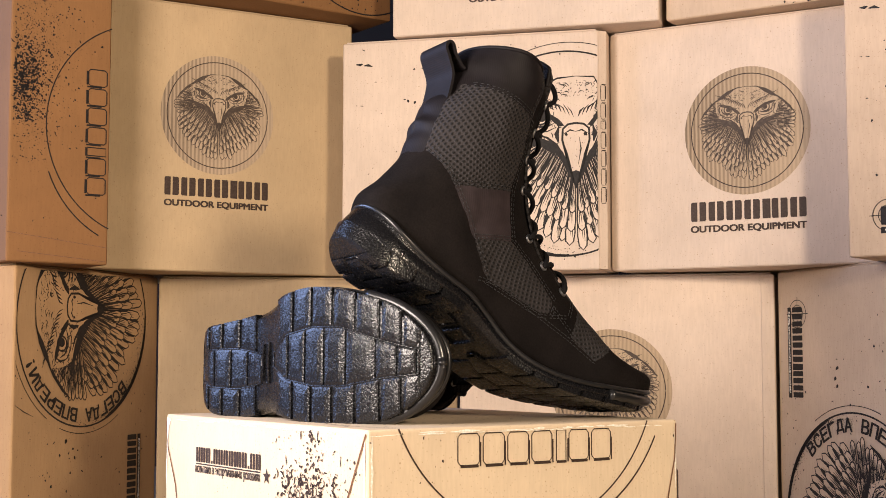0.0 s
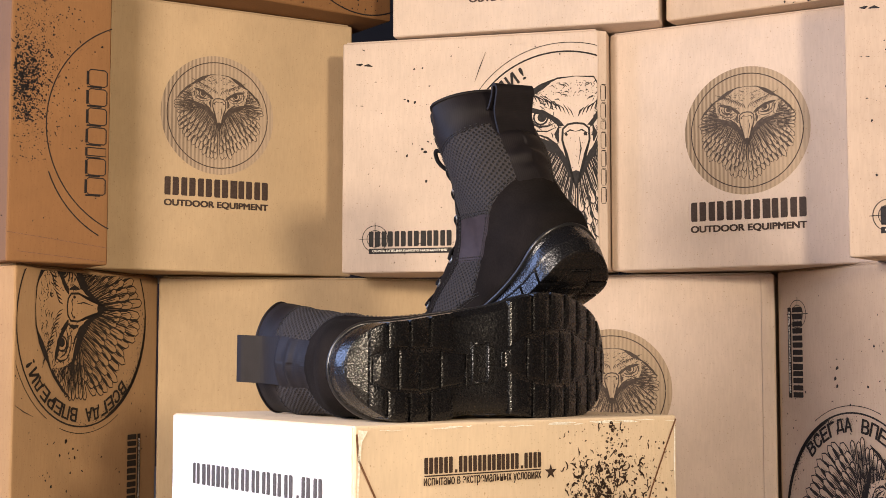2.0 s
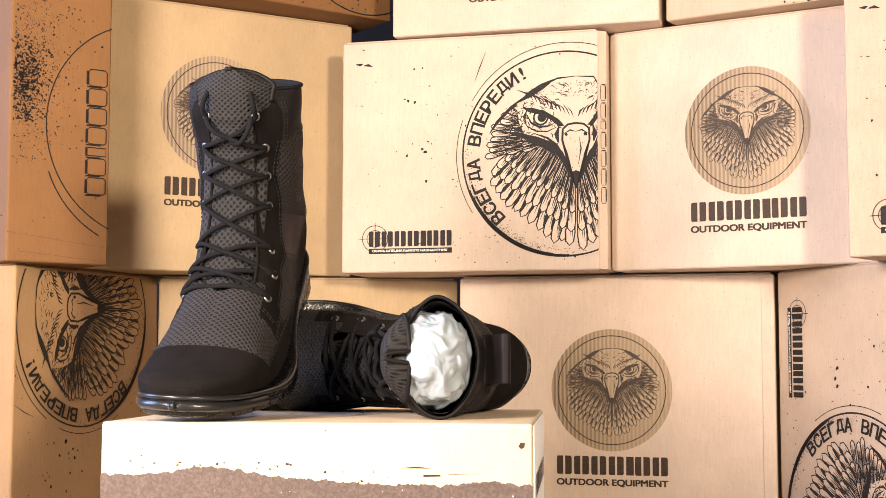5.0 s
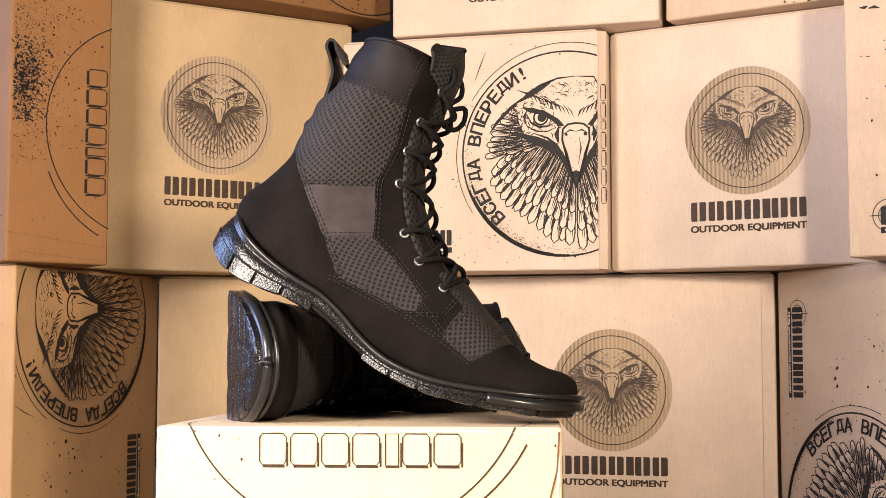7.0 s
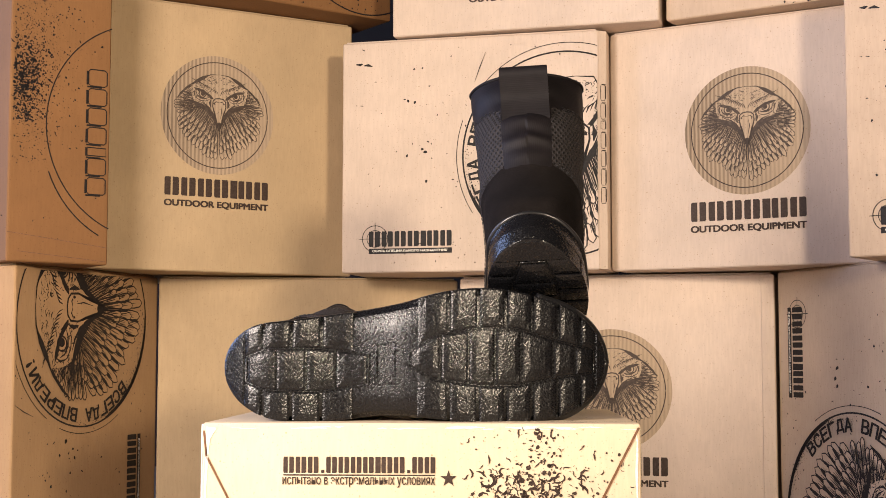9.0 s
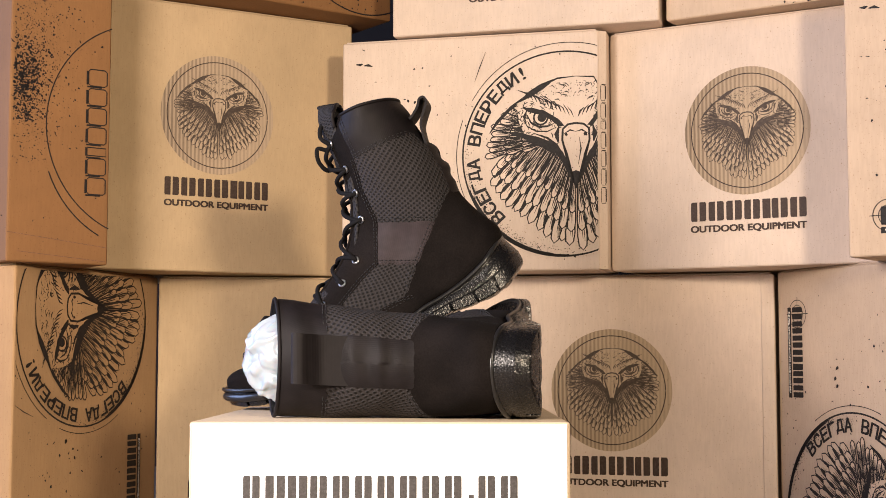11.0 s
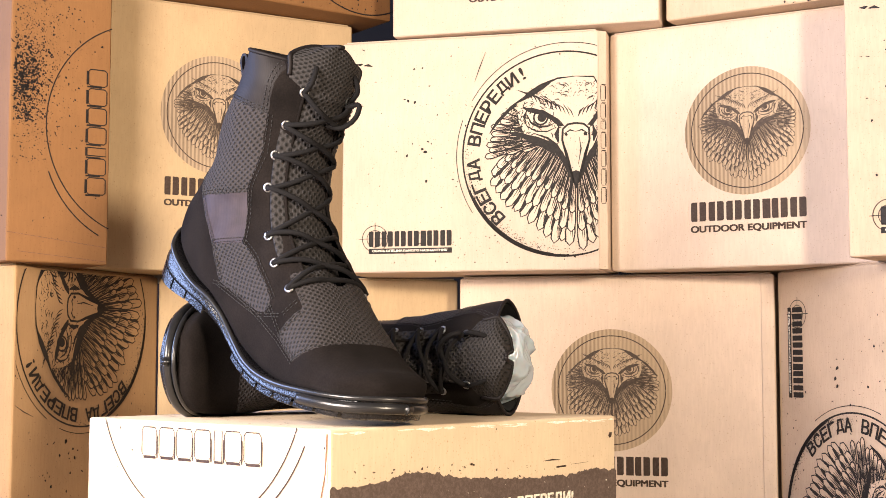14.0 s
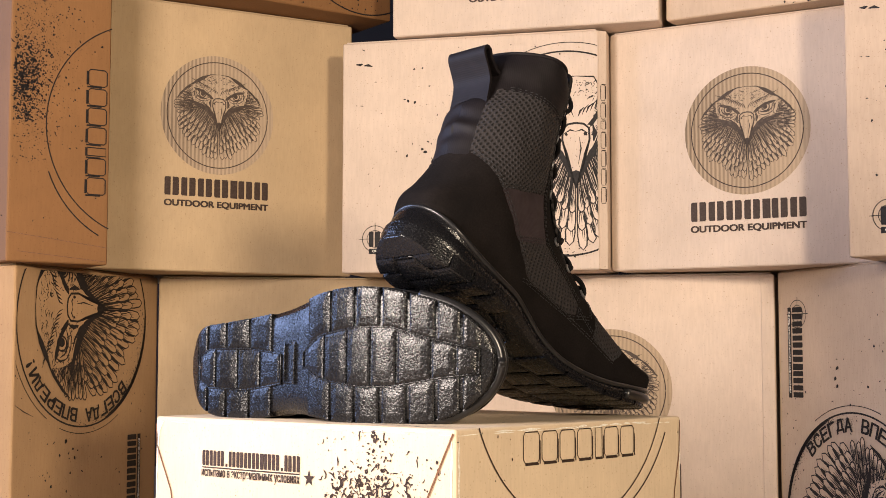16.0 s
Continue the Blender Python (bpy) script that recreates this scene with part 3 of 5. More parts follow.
def lid_print(root, face, clip=None, board=None):
    """The lid's print in its own measure, 0.331 by 0.2925: ring, words round it, bird's head, small word mark, drops."""
    cx, cy = 0.2825, 0.1425
    board = board or card_plain
    shapes = [ribbon(arc(cx, cy, 0.1255, 60, 305, 120), 0.0020)]
    shapes += [ribbon(arc(cx + 0.003, cy + 0.002, 0.1345, 62, 150, 50), 0.0009), ribbon(arc(cx - 0.001, cy, 0.1325, 160, 212, 40), 0.0008)]
    shapes += [ribbon(arc(cx, cy, 0.1248 - 0.0011 * j, 196 + 4 * j, 282 - 9 * j, 50), 0.0030, taper=True) for j in range(3)]
    shapes += [ribbon([(0.186, 0.272), (0.178, 0.252), (0.172, 0.235)], 0.0012, taper=True)]
    printed("ring", shapes, face, ink_black, root, "drawn black ring", clip=clip)
    printed("lettering", arc_letters("ВСЕГДА ВПЕРЕДИ!", cx, cy, 0.1045, 227, 113, 0.0158), face, ink_black, root, "bold black capitals round the ring", clip=clip)
    dark, fill = bird_head(0.298, 0.142, 0.139, 0.0015)
    printed("bird_emblem", dark, face, ink_black, root, "printed head of a bird of prey", clip=clip)
    printed("bare_board", fill, face, board, root, "bare board within the emblem", clip=clip)
    shapes = mark_blocks(WORD, 0.036, 0.0325, 0.109, 0.0192) + [ribbon(arc(0.0441, 0.0425, 0.0165, 0, 359, 40), 0.0009), ribbon(arc(0.0441, 0.0425, 0.0105, 0, 359, 30), 0.0008),
                                                               rect(0.0236, 0.0421, 0.0646, 0.0429), rect(0.0437, 0.0222, 0.0445, 0.0628), rect(0.036, 0.0236, 0.143, 0.0302)]
    printed("word_mark", shapes, face, ink_black, root, "small dark word mark with a crosshair", clip=clip)
    printed("small_words", [letters("ОБУВЬ СПЕЦИАЛЬНОГО НАЗНАЧЕНИЯ", 0.041, 0.0252, 0.096, 0.0034)], face, ink_cream, root, "tiny pale capitals on the dark bar", 0.0009, clip=clip)
    drops = [ribbon(p, 0.0034, taper=True) for p in ([(0.018, 0.2645), (0.024, 0.2640), (0.027, 0.2648)], [(0.028, 0.2625), (0.034, 0.2632), (0.040, 0.2612)], [(0.026, 0.2835), (0.030, 0.2815)], [(0.018, 0.2120), (0.020, 0.2117)], [(0.024, 0.2115), (0.028, 0.2110)])]
    drops += splatter(0.02, 0.01, 0.32, 0.285, 80, 0.0017) + splatter(0.105, 0.10, 0.155, 0.20, 10, 0.0032) + splatter(0.1, 0.01, 0.32, 0.05, 60, 0.0016) + splatter(0.08, 0.14, 0.15, 0.22, 14, 0.0022)
    for _ in range(420):
        a, r = radians(rng.triangular(165, 285, 225)), 0.1235 - abs(rng.gauss(0, 0.006))
        drops.append(blot(cx + r * math.cos(a), cy + r * math.sin(a), rng.uniform(0.0003, 0.0009)))
    printed("ink_spatter", drops, face, ink_black, root, "scattered black drops of ink", clip=clip)


def side_print(root, face, clip=None, tint=ink_brown, stroke=0.0009):
    """The long side's print, 0.2925 by 0.129: outlined word mark within the ring's lower part."""
    c, r = 0.142, 0.1276
    a = math.degrees(math.asin(0.051 / r))
    shapes = [ribbon(arc(c, 0.129 + 0.051, r, 180 + a, 360 - a, 80), 0.0013), ribbon(arc(c + 0.012, 0.129 + 0.047, r, 290, 356 - a, 40), 0.0014),
              ribbon(arc(c - 0.001, 0.129 + 0.052, r - 0.002, 180 + a + 3, 206, 30), 0.0008)]
    printed("ring", shapes, face, tint, root, "drawn dark ring", clip=clip)
    printed("word_mark", mark_frames(0.0755, 0.1015, 0.148, 0.0225, stroke), face, tint, root, "outlined word mark", clip=clip)
    printed("ink_spatter", splatter(0.0, 0.0, 0.075, 0.125, 26, 0.0017) + splatter(0.2, 0.0, 0.29, 0.125, 12, 0.0015), face, tint, root, "scattered dark drops of ink", clip=clip)


def creases(root, face, lines, width=0.0016):
    for l in lines:
        printed("fold_line", [ribbon(l, width)], face, gap_dark, root, "dark line of a folded flap", 0.0006)


TIER, TOP = 0.3145, 0.6075
# lower row
b = carton("shoe_box", "kraft shoe box printed with a bird's head and ring", -0.4287, 0.3476, 0, 68.0, 0.283, TIER - 0.002, 0.20, card_brown)
lid_print(b, FRONT @ face_of((0.271, -0.030, 0), (0, 1, 0), (-1, 0, 0)), (0.033, 0.003, 0.339, 0.268), card_brown)
b = carton("carton", "plain kraft cardboard carton in the lower row", -0.318, 0.591, 0, 8.8, 0.390, TIER - 0.003, 0.30, card_dimmed)
b = carton("carton", "kraft carton with a round bird badge and dark lettering", 0.069, 0.591, 0, -16.2, 0.395, TIER - 0.004, 0.30, card_pale)
carton_print(b, 0.1956, 0.169)
part("edge_fold", block(0.379, 0.3945, -0.0014, 0.003, 0.004, TIER - 0.008, 0.0006, 1), card_pale, b)
b = carton("shoe_box", "kraft shoe box with a ring of bold letters", 0.4531, 0.4862, 0, -68.0, 0.2925, TIER - 0.002, 0.12, card_plain)
lid_print(b, FRONT @ face_of((-0.003, 0.305, 0), (0, -1, 0), (1, 0, 0)), None)

# middle row
b = carton("shoe_box", "brown shoe box standing on its end, splashed with ink", -0.433, 0.325, TIER, 37.3, 0.119, 0.331, 0.28, card_orange)
side_print(b, FRONT @ face_of((-0.010, 0.301, 0), (0, -1, 0), (1, 0, 0)), None, ink_black, 0.0013)
printed("ink_splash", splatter(0.004, 0.11, 0.075, 0.328, 1900, 0.0011, (0.022, 0.225), 0.05) + splatter(0.004, 0.160, 0.050, 0.255, 1100, 0.0021, (0.014, 0.202), 0.1) + splatter(0.004, 0.13, 0.085, 0.325, 180, 0.0015), FRONT, ink_black, b, "dense splash of black ink")
creases(b, FRONT, [[(0.0, 0.033), (0.118, 0.020)], [(0.012, 0.012), (0.115, 0.004)]], 0.0009)
b = carton("carton", "kraft carton with a round bird badge and dark lettering", -0.383, 0.456, TIER + 0.001, 30.6, 0.359, 0.336, 0.30, card_dimmed)
carton_print(b, 0.1695, 0.1987)
b = carton("shoe_box", "kraft shoe box with its printed bird lid facing out", -0.080, 0.546, TIER, -14.0, 0.3265, 0.2925, 0.119, card_pale)
lid_print(b, FRONT, (0.004, 0.004, 0.3245, 0.289), card_pale)
# the lid's edge, bent back, with the outlined mark running up it
bm = bmesh.new()
low, high = ([bm.verts.new((x, y, z)) for x, y in ((0.3262, 0.0008), (0.3345, 0.0075), (0.3345, 0.115), (0.3262, 0.115))] for z in (0.001, 0.2915))
bm.faces.new(low[::-1])
bm.faces.new(high)
for i in range(4):
    bm.faces.new((low[i], low[(i + 1) % 4], high[(i + 1) % 4], high[i]))
part("lid_edge", bm, card_pale, b, "bent edge of the lid")
printed("word_mark", mark_frames(0.080, 0.0024, 0.148, 0.0062, 0.0007), face_of((0.3345, 0.0075, 0.0), (0, 0, 1), (-0.0083, -0.0067, 0)), ink_brown, b, "outlined word mark")
b = carton("carton", "pale kraft carton with a round bird badge and dark lettering", 0.2534, 0.4981, TIER, -30.2, 0.349, 0.293, 0.29, card_pale)
carton_print(b, 0.1725, 0.160)
b = carton("shoe_box", "pale kraft shoe box with a crosshair word mark", 0.475, 0.261, TIER, -39.0, 0.331, 0.2925, 0.119, card_plain)
lid_print(b, FRONT, (0.004, 0.004, 0.327, 0.289))

# upper row
b = carton("shoe_box", "brown shoe box lying on the carton, speckled with ink", -0.336, 0.393, TIER + 0.340, 36.1, 0.389, 0.129, 0.25, card_orange)
printed("ink_spatter", splatter(0.09, 0.004, 0.385, 0.05, 240, 0.0018), FRONT, ink_black, b, "scattered black drops of ink")
printed("ring", [ribbon(arc(0.345, 0.115, 0.112, 215, 300, 40), 0.0017)], FRONT, ink_black, b, "drawn black ring")
b = carton("carton", "pale carton with dark lettering on the upper row", -0.016, 0.523, TOP + 0.003, -15.6, 0.334, 0.30, 0.30, card_pale)
printed("lettering", [letters("OUTDOOR EQUIPMENT", 0.100, 0.036, 0.138, 0.0090, 0.055)], FRONT, ink_brown, b, "small dark capitals")
b = carton("carton", "pale kraft carton on the upper row", 0.314, 0.439, TOP + 0.003, -32.7, 0.256, 0.30, 0.30, card_plain)
printed("ink_spatter", splatter(0.14, 0.001, 0.25, 0.012, 60, 0.0016), FRONT, ink_black, b, "scattered black drops of ink")

# ---- the turning shoe box ----
BX0, BX1, BY0, BY1, BZ0, BZ1 = -0.1294, 0.2016, -0.1461, 0.1461, 0.031, 0.160
turning = []

table = thing("turntable", "round white display turntable under the shoe box", "turntable")
bm = bmesh.new()
bmesh.ops.create_cone(bm, segments=64, radius1=0.125, radius2=0.125, depth=0.031, cap_ends=True, matrix=Matrix.Translation((0, 0, 0.0155)))
bmesh.ops.bevel(bm, geom=list(bm.edges), offset=0.002, segments=2, affect="EDGES")
part("plate", bm, disc_plastic, table)
turning.append(table)

show = thing("shoe_box", "kraft shoe box with dark printing carrying the boots", "box")
turning.append(show)
part("body", block(BX0, BX1, BY0, BY1, BZ0, BZ1, 0.0028, 3), card_show, show)
HB = BZ1 - BZ0
F_WEB = face_of((BX0, BY0, BZ0), (1, 0, 0), (0, 0, 1))
F_SIDE = face_of((BX1, BY0, BZ0), (0, 1, 0), (0, 0, 1))
F_BAND = face_of((BX1, BY1, BZ0), (-1, 0, 0), (0, 0, 1))
F_PAPER = face_of((BX0, BY1, BZ0), (0, -1, 0), (0, 0, 1))
F_TOP = face_of((BX0, BY0, BZ1), (1, 0, 0), (0, 1, 0))
side_print(show, F_SIDE)
# address line, words, star, splash
printed("word_mark", mark_blocks(ADDRESS, 0.062, HB - 0.0375, 0.116, 0.0122) + [rect(0.062, HB - 0.0395, 0.1765, HB - 0.0385)], F_WEB, ink_brown, show, "dark word mark with an underline")
printed("lettering", [letters("испытано в экстремальных условиях", 0.0615, HB - 0.0482, 0.115, 0.0078)], F_WEB, ink_brown, show, "small dark line of words")
printed("star", [star(0.1868, HB - 0.0415, 0.0065)], F_WEB, ink_brown, show)
splash = splatter(0.195, 0.0, 0.325, HB - 0.002, 700, 0.0017, (0.255, HB - 0.062)) + splatter(0.205, 0.01, 0.285, HB - 0.03, 420, 0.0026, (0.238, HB - 0.060))
splash += splatter(0.248, HB - 0.05, 0.268, HB - 0.003, 60, 0.002) + splatter(0.01, 0.01, 0.19, HB - 0.004, 16, 0.0014)
printed("ink_splash", splash, F_WEB, ink_brown, show, "splash of dark brown ink")
creases(show, F_WEB, [[(0.3295, HB - 0.003), (0.318, HB - 0.025), (0.300, HB - 0.06), (0.284, HB - 0.1)], [(0.0015, HB - 0.006), (0.0035, HB - 0.025), (0.022, HB - 0.06), (0.03, HB - 0.1)]], 0.0018)
creases(show, F_SIDE, [[(0.290, HB - 0.003), (0.2885, HB - 0.03), (0.281, HB - 0.06), (0.276, HB - 0.1)]], 0.0014)
# torn dark band with pale words
n, top, bot = 260, [], []
for i in range(n + 1):
    u = 0.331 * i / n
    hill = 0.0065 * math.exp(-((u - 0.085) / 0.032) ** 2) - 0.006 * min(1, max(0, (u - 0.12) / 0.1)) + 0.003 * math.exp(-((u - 0.30) / 0.02) ** 2)
    top.append((u, HB - 0.0405 + hill + 0.0024 * noise.noise((u * 170, 1, 0)) + 0.0026 * abs(noise.noise((u * 480, 4, 0)))))
    bot.append((u, 0.003))
band = (top + bot, [(i, i + 1, n + 2 + i, n + 1 + i) for i in range(n)])
printed("dark_band", [band], F_BAND, ink_band, show, "dark brown band with a torn upper edge")
flecks = [ribbon([(0.232, HB - 0.0335), (0.244, HB - 0.0330), (0.254, HB - 0.0335)], 0.0012, taper=True), ribbon([(0.249, HB - 0.0392), (0.262, HB - 0.0388)], 0.0014),
          ribbon([(0.268, HB - 0.038), (0.292, HB - 0.0372)], 0.001, taper=True), blot(0.323, HB - 0.0165, 0.003)]
flecks += splatter(0.0, HB - 0.036, 0.16, HB - 0.03, 26, 0.0015) + splatter(0.17, HB - 0.045, 0.25, HB - 0.035, 12, 0.0015) + splatter(0.02, HB - 0.03, 0.33, HB - 0.005, 10, 0.001)
printed("ink_worn", splatter(0.002, 0.004, 0.329, HB - 0.048, 170, 0.0008), F_BAND, ink_cream, show, "pale specks worn through the dark band", 0.0009)
printed("ink_spatter", flecks, F_BAND, ink_brown, show, "flecks of dark brown ink")
printed("word_mark", mark_blocks(WORD, 0.055, HB - 0.071, 0.069, 0.0118), F_BAND, ink_cream, show, "pale word mark", 0.0009)
printed("lettering", [rect(0.1275, HB - 0.0665, 0.132, HB - 0.065), letters("ВСЕГДА ВПЕРЕДИ!", 0.137, HB - 0.071, 0.133, 0.0118)], F_BAND, ink_cream, show, "pale bold capitals", 0.0009)
# sheet of paper stuck over one end
sheet = block(0.0025, 0.2895, 0.0002, 0.1275, 0.0004, 0.0012)
sheet.transform(F_PAPER)
part("paper_sheet", sheet, white_paper, show, "white sheet of paper stuck on the box")
printed("word_mark", mark_blocks(SHOP, 0.042, HB - 0.0585, 0.214, 0.0178, 0.74), F_PAPER, ink_grey, show, "dark grey word mark", 0.0016)
# worn edges and a crumpled corner, the bare pale fibres showing
def worn(length, v, wide):
    out, u = [], 0.002
    while u < length - 0.004:
        run = min(rng.uniform(0.006, 0.030), length - 0.003 - u)
        if rng.random() < 0.55:
            out.append(ribbon([(u + run * j / 4, v + rng.uniform(-0.0004, 0.0004)) for j in range(5)], wide * rng.uniform(0.5, 1.3), taper=True))
        u += run + 0.002
    return out


for edge_face, length in ((F_WEB, 0.331), (F_SIDE, 0.2925), (F_BAND, 0.331)):
    printed("ink_worn", worn(length, HB - 0.0030, 0.0016) + worn(length, HB - 0.0042, 0.0009), edge_face, ink_cream, show, "pale worn edge", 0.0005)
for edge_face, length, tall in ((F_WEB, 0.331, 0.06), (F_SIDE, 0.2925, 0.05)):
    for u in (0.0032, length - 0.0032):
        printed("ink_worn", [ribbon([(u + rng.uniform(-0.0006, 0.0006), HB - 0.004 - tall * j / 6) for j in range(7)], 0.0018, taper=True)], edge_face, ink_cream, show, "pale worn edge", 0.0005)
printed("ink_worn", [([(0.003, HB - 0.003), (0.011, HB - 0.004), (0.006, HB - 0.012), (0.0045, HB - 0.030), (0.003, HB - 0.034)], [(0, 1, 2, 3, 4)])], F_WEB, ink_cream, show, "pale worn edge", 0.0006)
# top of the box
ringtop = [ribbon(arc(BX1 - BX0 - 0.051, 0.142, 0.1276, 24, 336, 90), 0.0014)]
printed("ring", ringtop, F_TOP, ink_brown, show, "drawn dark ring", clip=(0.003, 0.003, 0.328, 0.289))
printed("ink_spatter", splatter(0.2, 0.005, 0.327, 0.286, 160, 0.0022) + splatter(0.01, 0.01, 0.2, 0.28, 30, 0.0014), F_TOP, ink_brown, show, "scattered dark drops of ink")

# ---- the boots ----
# side outline of the upper, toe to collar: front line, back line (metres forward, up), half widths
FRONT_LINE = catmull([(0.2895, 0.041), (0.284, 0.0470), (0.2735, 0.0484), (0.261, 0.0464), (0.2442, 0.0468), (0.2293, 0.0500), (0.2154, 0.0578), (0.1986, 0.0649), (0.1802, 0.0742),
                      (0.1660, 0.0815), (0.1535, 0.0885), (0.1425, 0.0970), (0.1315, 0.1085), (0.1210, 0.1220), (0.1125, 0.1360), (0.1060, 0.1510), (0.1025, 0.1690), (0.1010, 0.1870), (0.0990, 0.2020), (0.0920, 0.2120), (0.0840, 0.2172)])
BACK_LINE = catmull([(0.2899, 0.036), (0.2855, 0.0332), (0.2751, 0.0279), (0.2613, 0.0218), (0.2428, 0.0152), (0.2246, 0.0079), (0.1993, -0.0002), (0.1716, -0.0036), (0.1408, -0.0012),
                     (0.1106, 0.0094), (0.0803, 0.0180), (0.0423, 0.0220), (0.0010, 0.0340), (-0.0100, 0.0546), (0.0000, 0.0773), (0.0078, 0.1022), (0.0066, 0.1237), (0.0078, 0.1453), (0.0160, 0.1726), (0.0165, 0.1925), (0.0205, 0.2080)])
HALF_WIDTH = catmull([0.010, 0.023, 0.034, 0.0415, 0.0450, 0.0475, 0.0465, 0.0455, 0.0445, 0.0435, 0.0425, 0.0415, 0.0412, 0.0425, 0.0445, 0.0445, 0.0462, 0.0475, 0.0485, 0.0490, 0.0488])
FOOTNESS = catmull([1, 1, 1, 1, 1, 1, 1, 1, 1, 1, 0.95, 0.85, 0.55, 0.25, 0.1, 0, 0, 0, 0, 0, 0])
# the sole, heel to toe: lower line, upper line, half widths to both sides
SOLE_Y0, SOLE_Y1 = -0.016, 0.295
SOLE_LOW = catmull([0.0160, 0.0042, 0.0003, 0.0014, 0.0036, 0.0022, -0.0025, -0.0088, -0.0126, -0.0130, -0.0115, -0.0075, -0.0020, 0.0045, 0.0112, 0.0215])
SOLE_HIGH = catmull([0.0480, 0.0385, 0.0300, 0.0245, 0.0215, 0.0200, 0.0140, 0.0055, 0.0000, -0.0008, 0.0018, 0.0070, 0.0140, 0.0215, 0.0300, 0.0400])
SOLE_PLUS = catmull([0.0325, 0.0335, 0.0345, 0.0370, 0.0400, 0.0430, 0.0465, 0.0510, 0.0575, 0.0615, 0.0630, 0.0615, 0.0575, 0.0520, 0.0465, 0.0420])
SOLE_MINUS = catmull([0.0350, 0.0380, 0.0420, 0.0435, 0.0435, 0.0410, 0.0380, 0.0375, 0.0395, 0.0420, 0.0435, 0.0435, 0.0420, 0.0390, 0.0350, 0.0310])


def round_end(y):
    """How far the sole's outline has rounded in towards heel and toe."""
    d, e = (y - SOLE_Y0) / 0.040, (SOLE_Y1 - y) / 0.048
    k = math.sqrt(max(0.0, 1 - max(0.0, 1 - d) ** 2.2)) * math.sqrt(max(0.0, 1 - max(0.0, 1 - e) ** 2.5))
    return max(k, 0.02)


def lean_in(s, h):
    """How far the heel's back wall leans forward, h from its foot to its top."""
    return 0.013 * max(0.0, 1 - s / 0.10) * max(0.0, h - 0.35)


def sole_s(y):
    return (y - SOLE_Y0) / (SOLE_Y1 - SOLE_Y0)


def sole_mid(y):
    s = min(max(sole_s(y), 0.0), 1.0)
    return (SOLE_PLUS(s) - SOLE_MINUS(s)) / 2


def inside(poly, y, z):
    hit, j = False, len(poly) - 1
    for i in range(len(poly)):
        (a, b), (c, d) = poly[i], poly[j]
        if (b > z) != (d > z) and y < (c - a) * (z - b) / (d - b) + a:
            hit = not hit
        j = i
    return hit


VAMP = [(0.2000, 0.075), (0.245, 0.062), (0.2300, 0.0500), (0.2193, 0.0331), (0.2125, 0.0242), (0.1842, 0.0323), (0.1875, 0.0551)]
LOW_MESH = [(0.0720, 0.0574), (0.1045, 0.0740), (0.1235, 0.0680), (0.1600, 0.0506), (0.1590, 0.0392), (0.1500, 0.0361), (0.1189, 0.0358), (0.0948, 0.0359)]
PATCH = [(0.0390, 0.0857), (0.0885, 0.1090), (0.1045, 0.0740), (0.0720, 0.0574)]
HIGH_MESH = [(0.000, 0.1700), (0.0806, 0.1721), (0.0865, 0.1428), (0.0868, 0.1154), (0.0885, 0.1090), (0.0390, 0.0857), (0.0150, 0.1070)]
COLLAR = [(-0.05, 0.1700), (0.0806, 0.1721), (0.0800, 0.1929), (0.0788, 0.27), (-0.05, 0.27)]
EYELETS = [(0.0945, 0.1975), (0.0925, 0.1692), (0.0945, 0.1445), (0.1012, 0.1198), (0.1225, 0.0875), (0.1425, 0.0735), (0.1680, 0.0640)]
SEAMS = [[(0.0806, 0.1721), (0.0865, 0.1428), (0.0868, 0.1154), (0.0885, 0.1090), (0.1045, 0.0740), (0.1235, 0.0680), (0.1600, 0.0506), (0.1590, 0.0392), (0.1500, 0.0361), (0.1189, 0.0358), (0.0948, 0.0359)],
         [(0.0150, 0.107), (0.0390, 0.0857), (0.0720, 0.0574), (0.0948, 0.0359)],
         [(0.0390, 0.0857), (0.0885, 0.1090)], [(0.0720, 0.0574), (0.1045, 0.0740)], [(0.022, 0.1700), (0.0806, 0.1721), (0.0800, 0.1929), (0.0780, 0.2150)],
         [(0.0895, 0.0301), (0.1106, 0.0355), (0.1482, 0.0310), (0.1842, 0.0270), (0.2125, 0.0215)],
         [(0.1600, 0.0440), (0.1842, 0.0323), (0.2125, 0.0242), (0.2193, 0.0331), (0.2300, 0.0500)],
         [(0.1875, 0.0551), (0.1842, 0.0323)], [(0.1790, 0.0640), (0.1760, 0.0480), (0.1590, 0.0400)]]


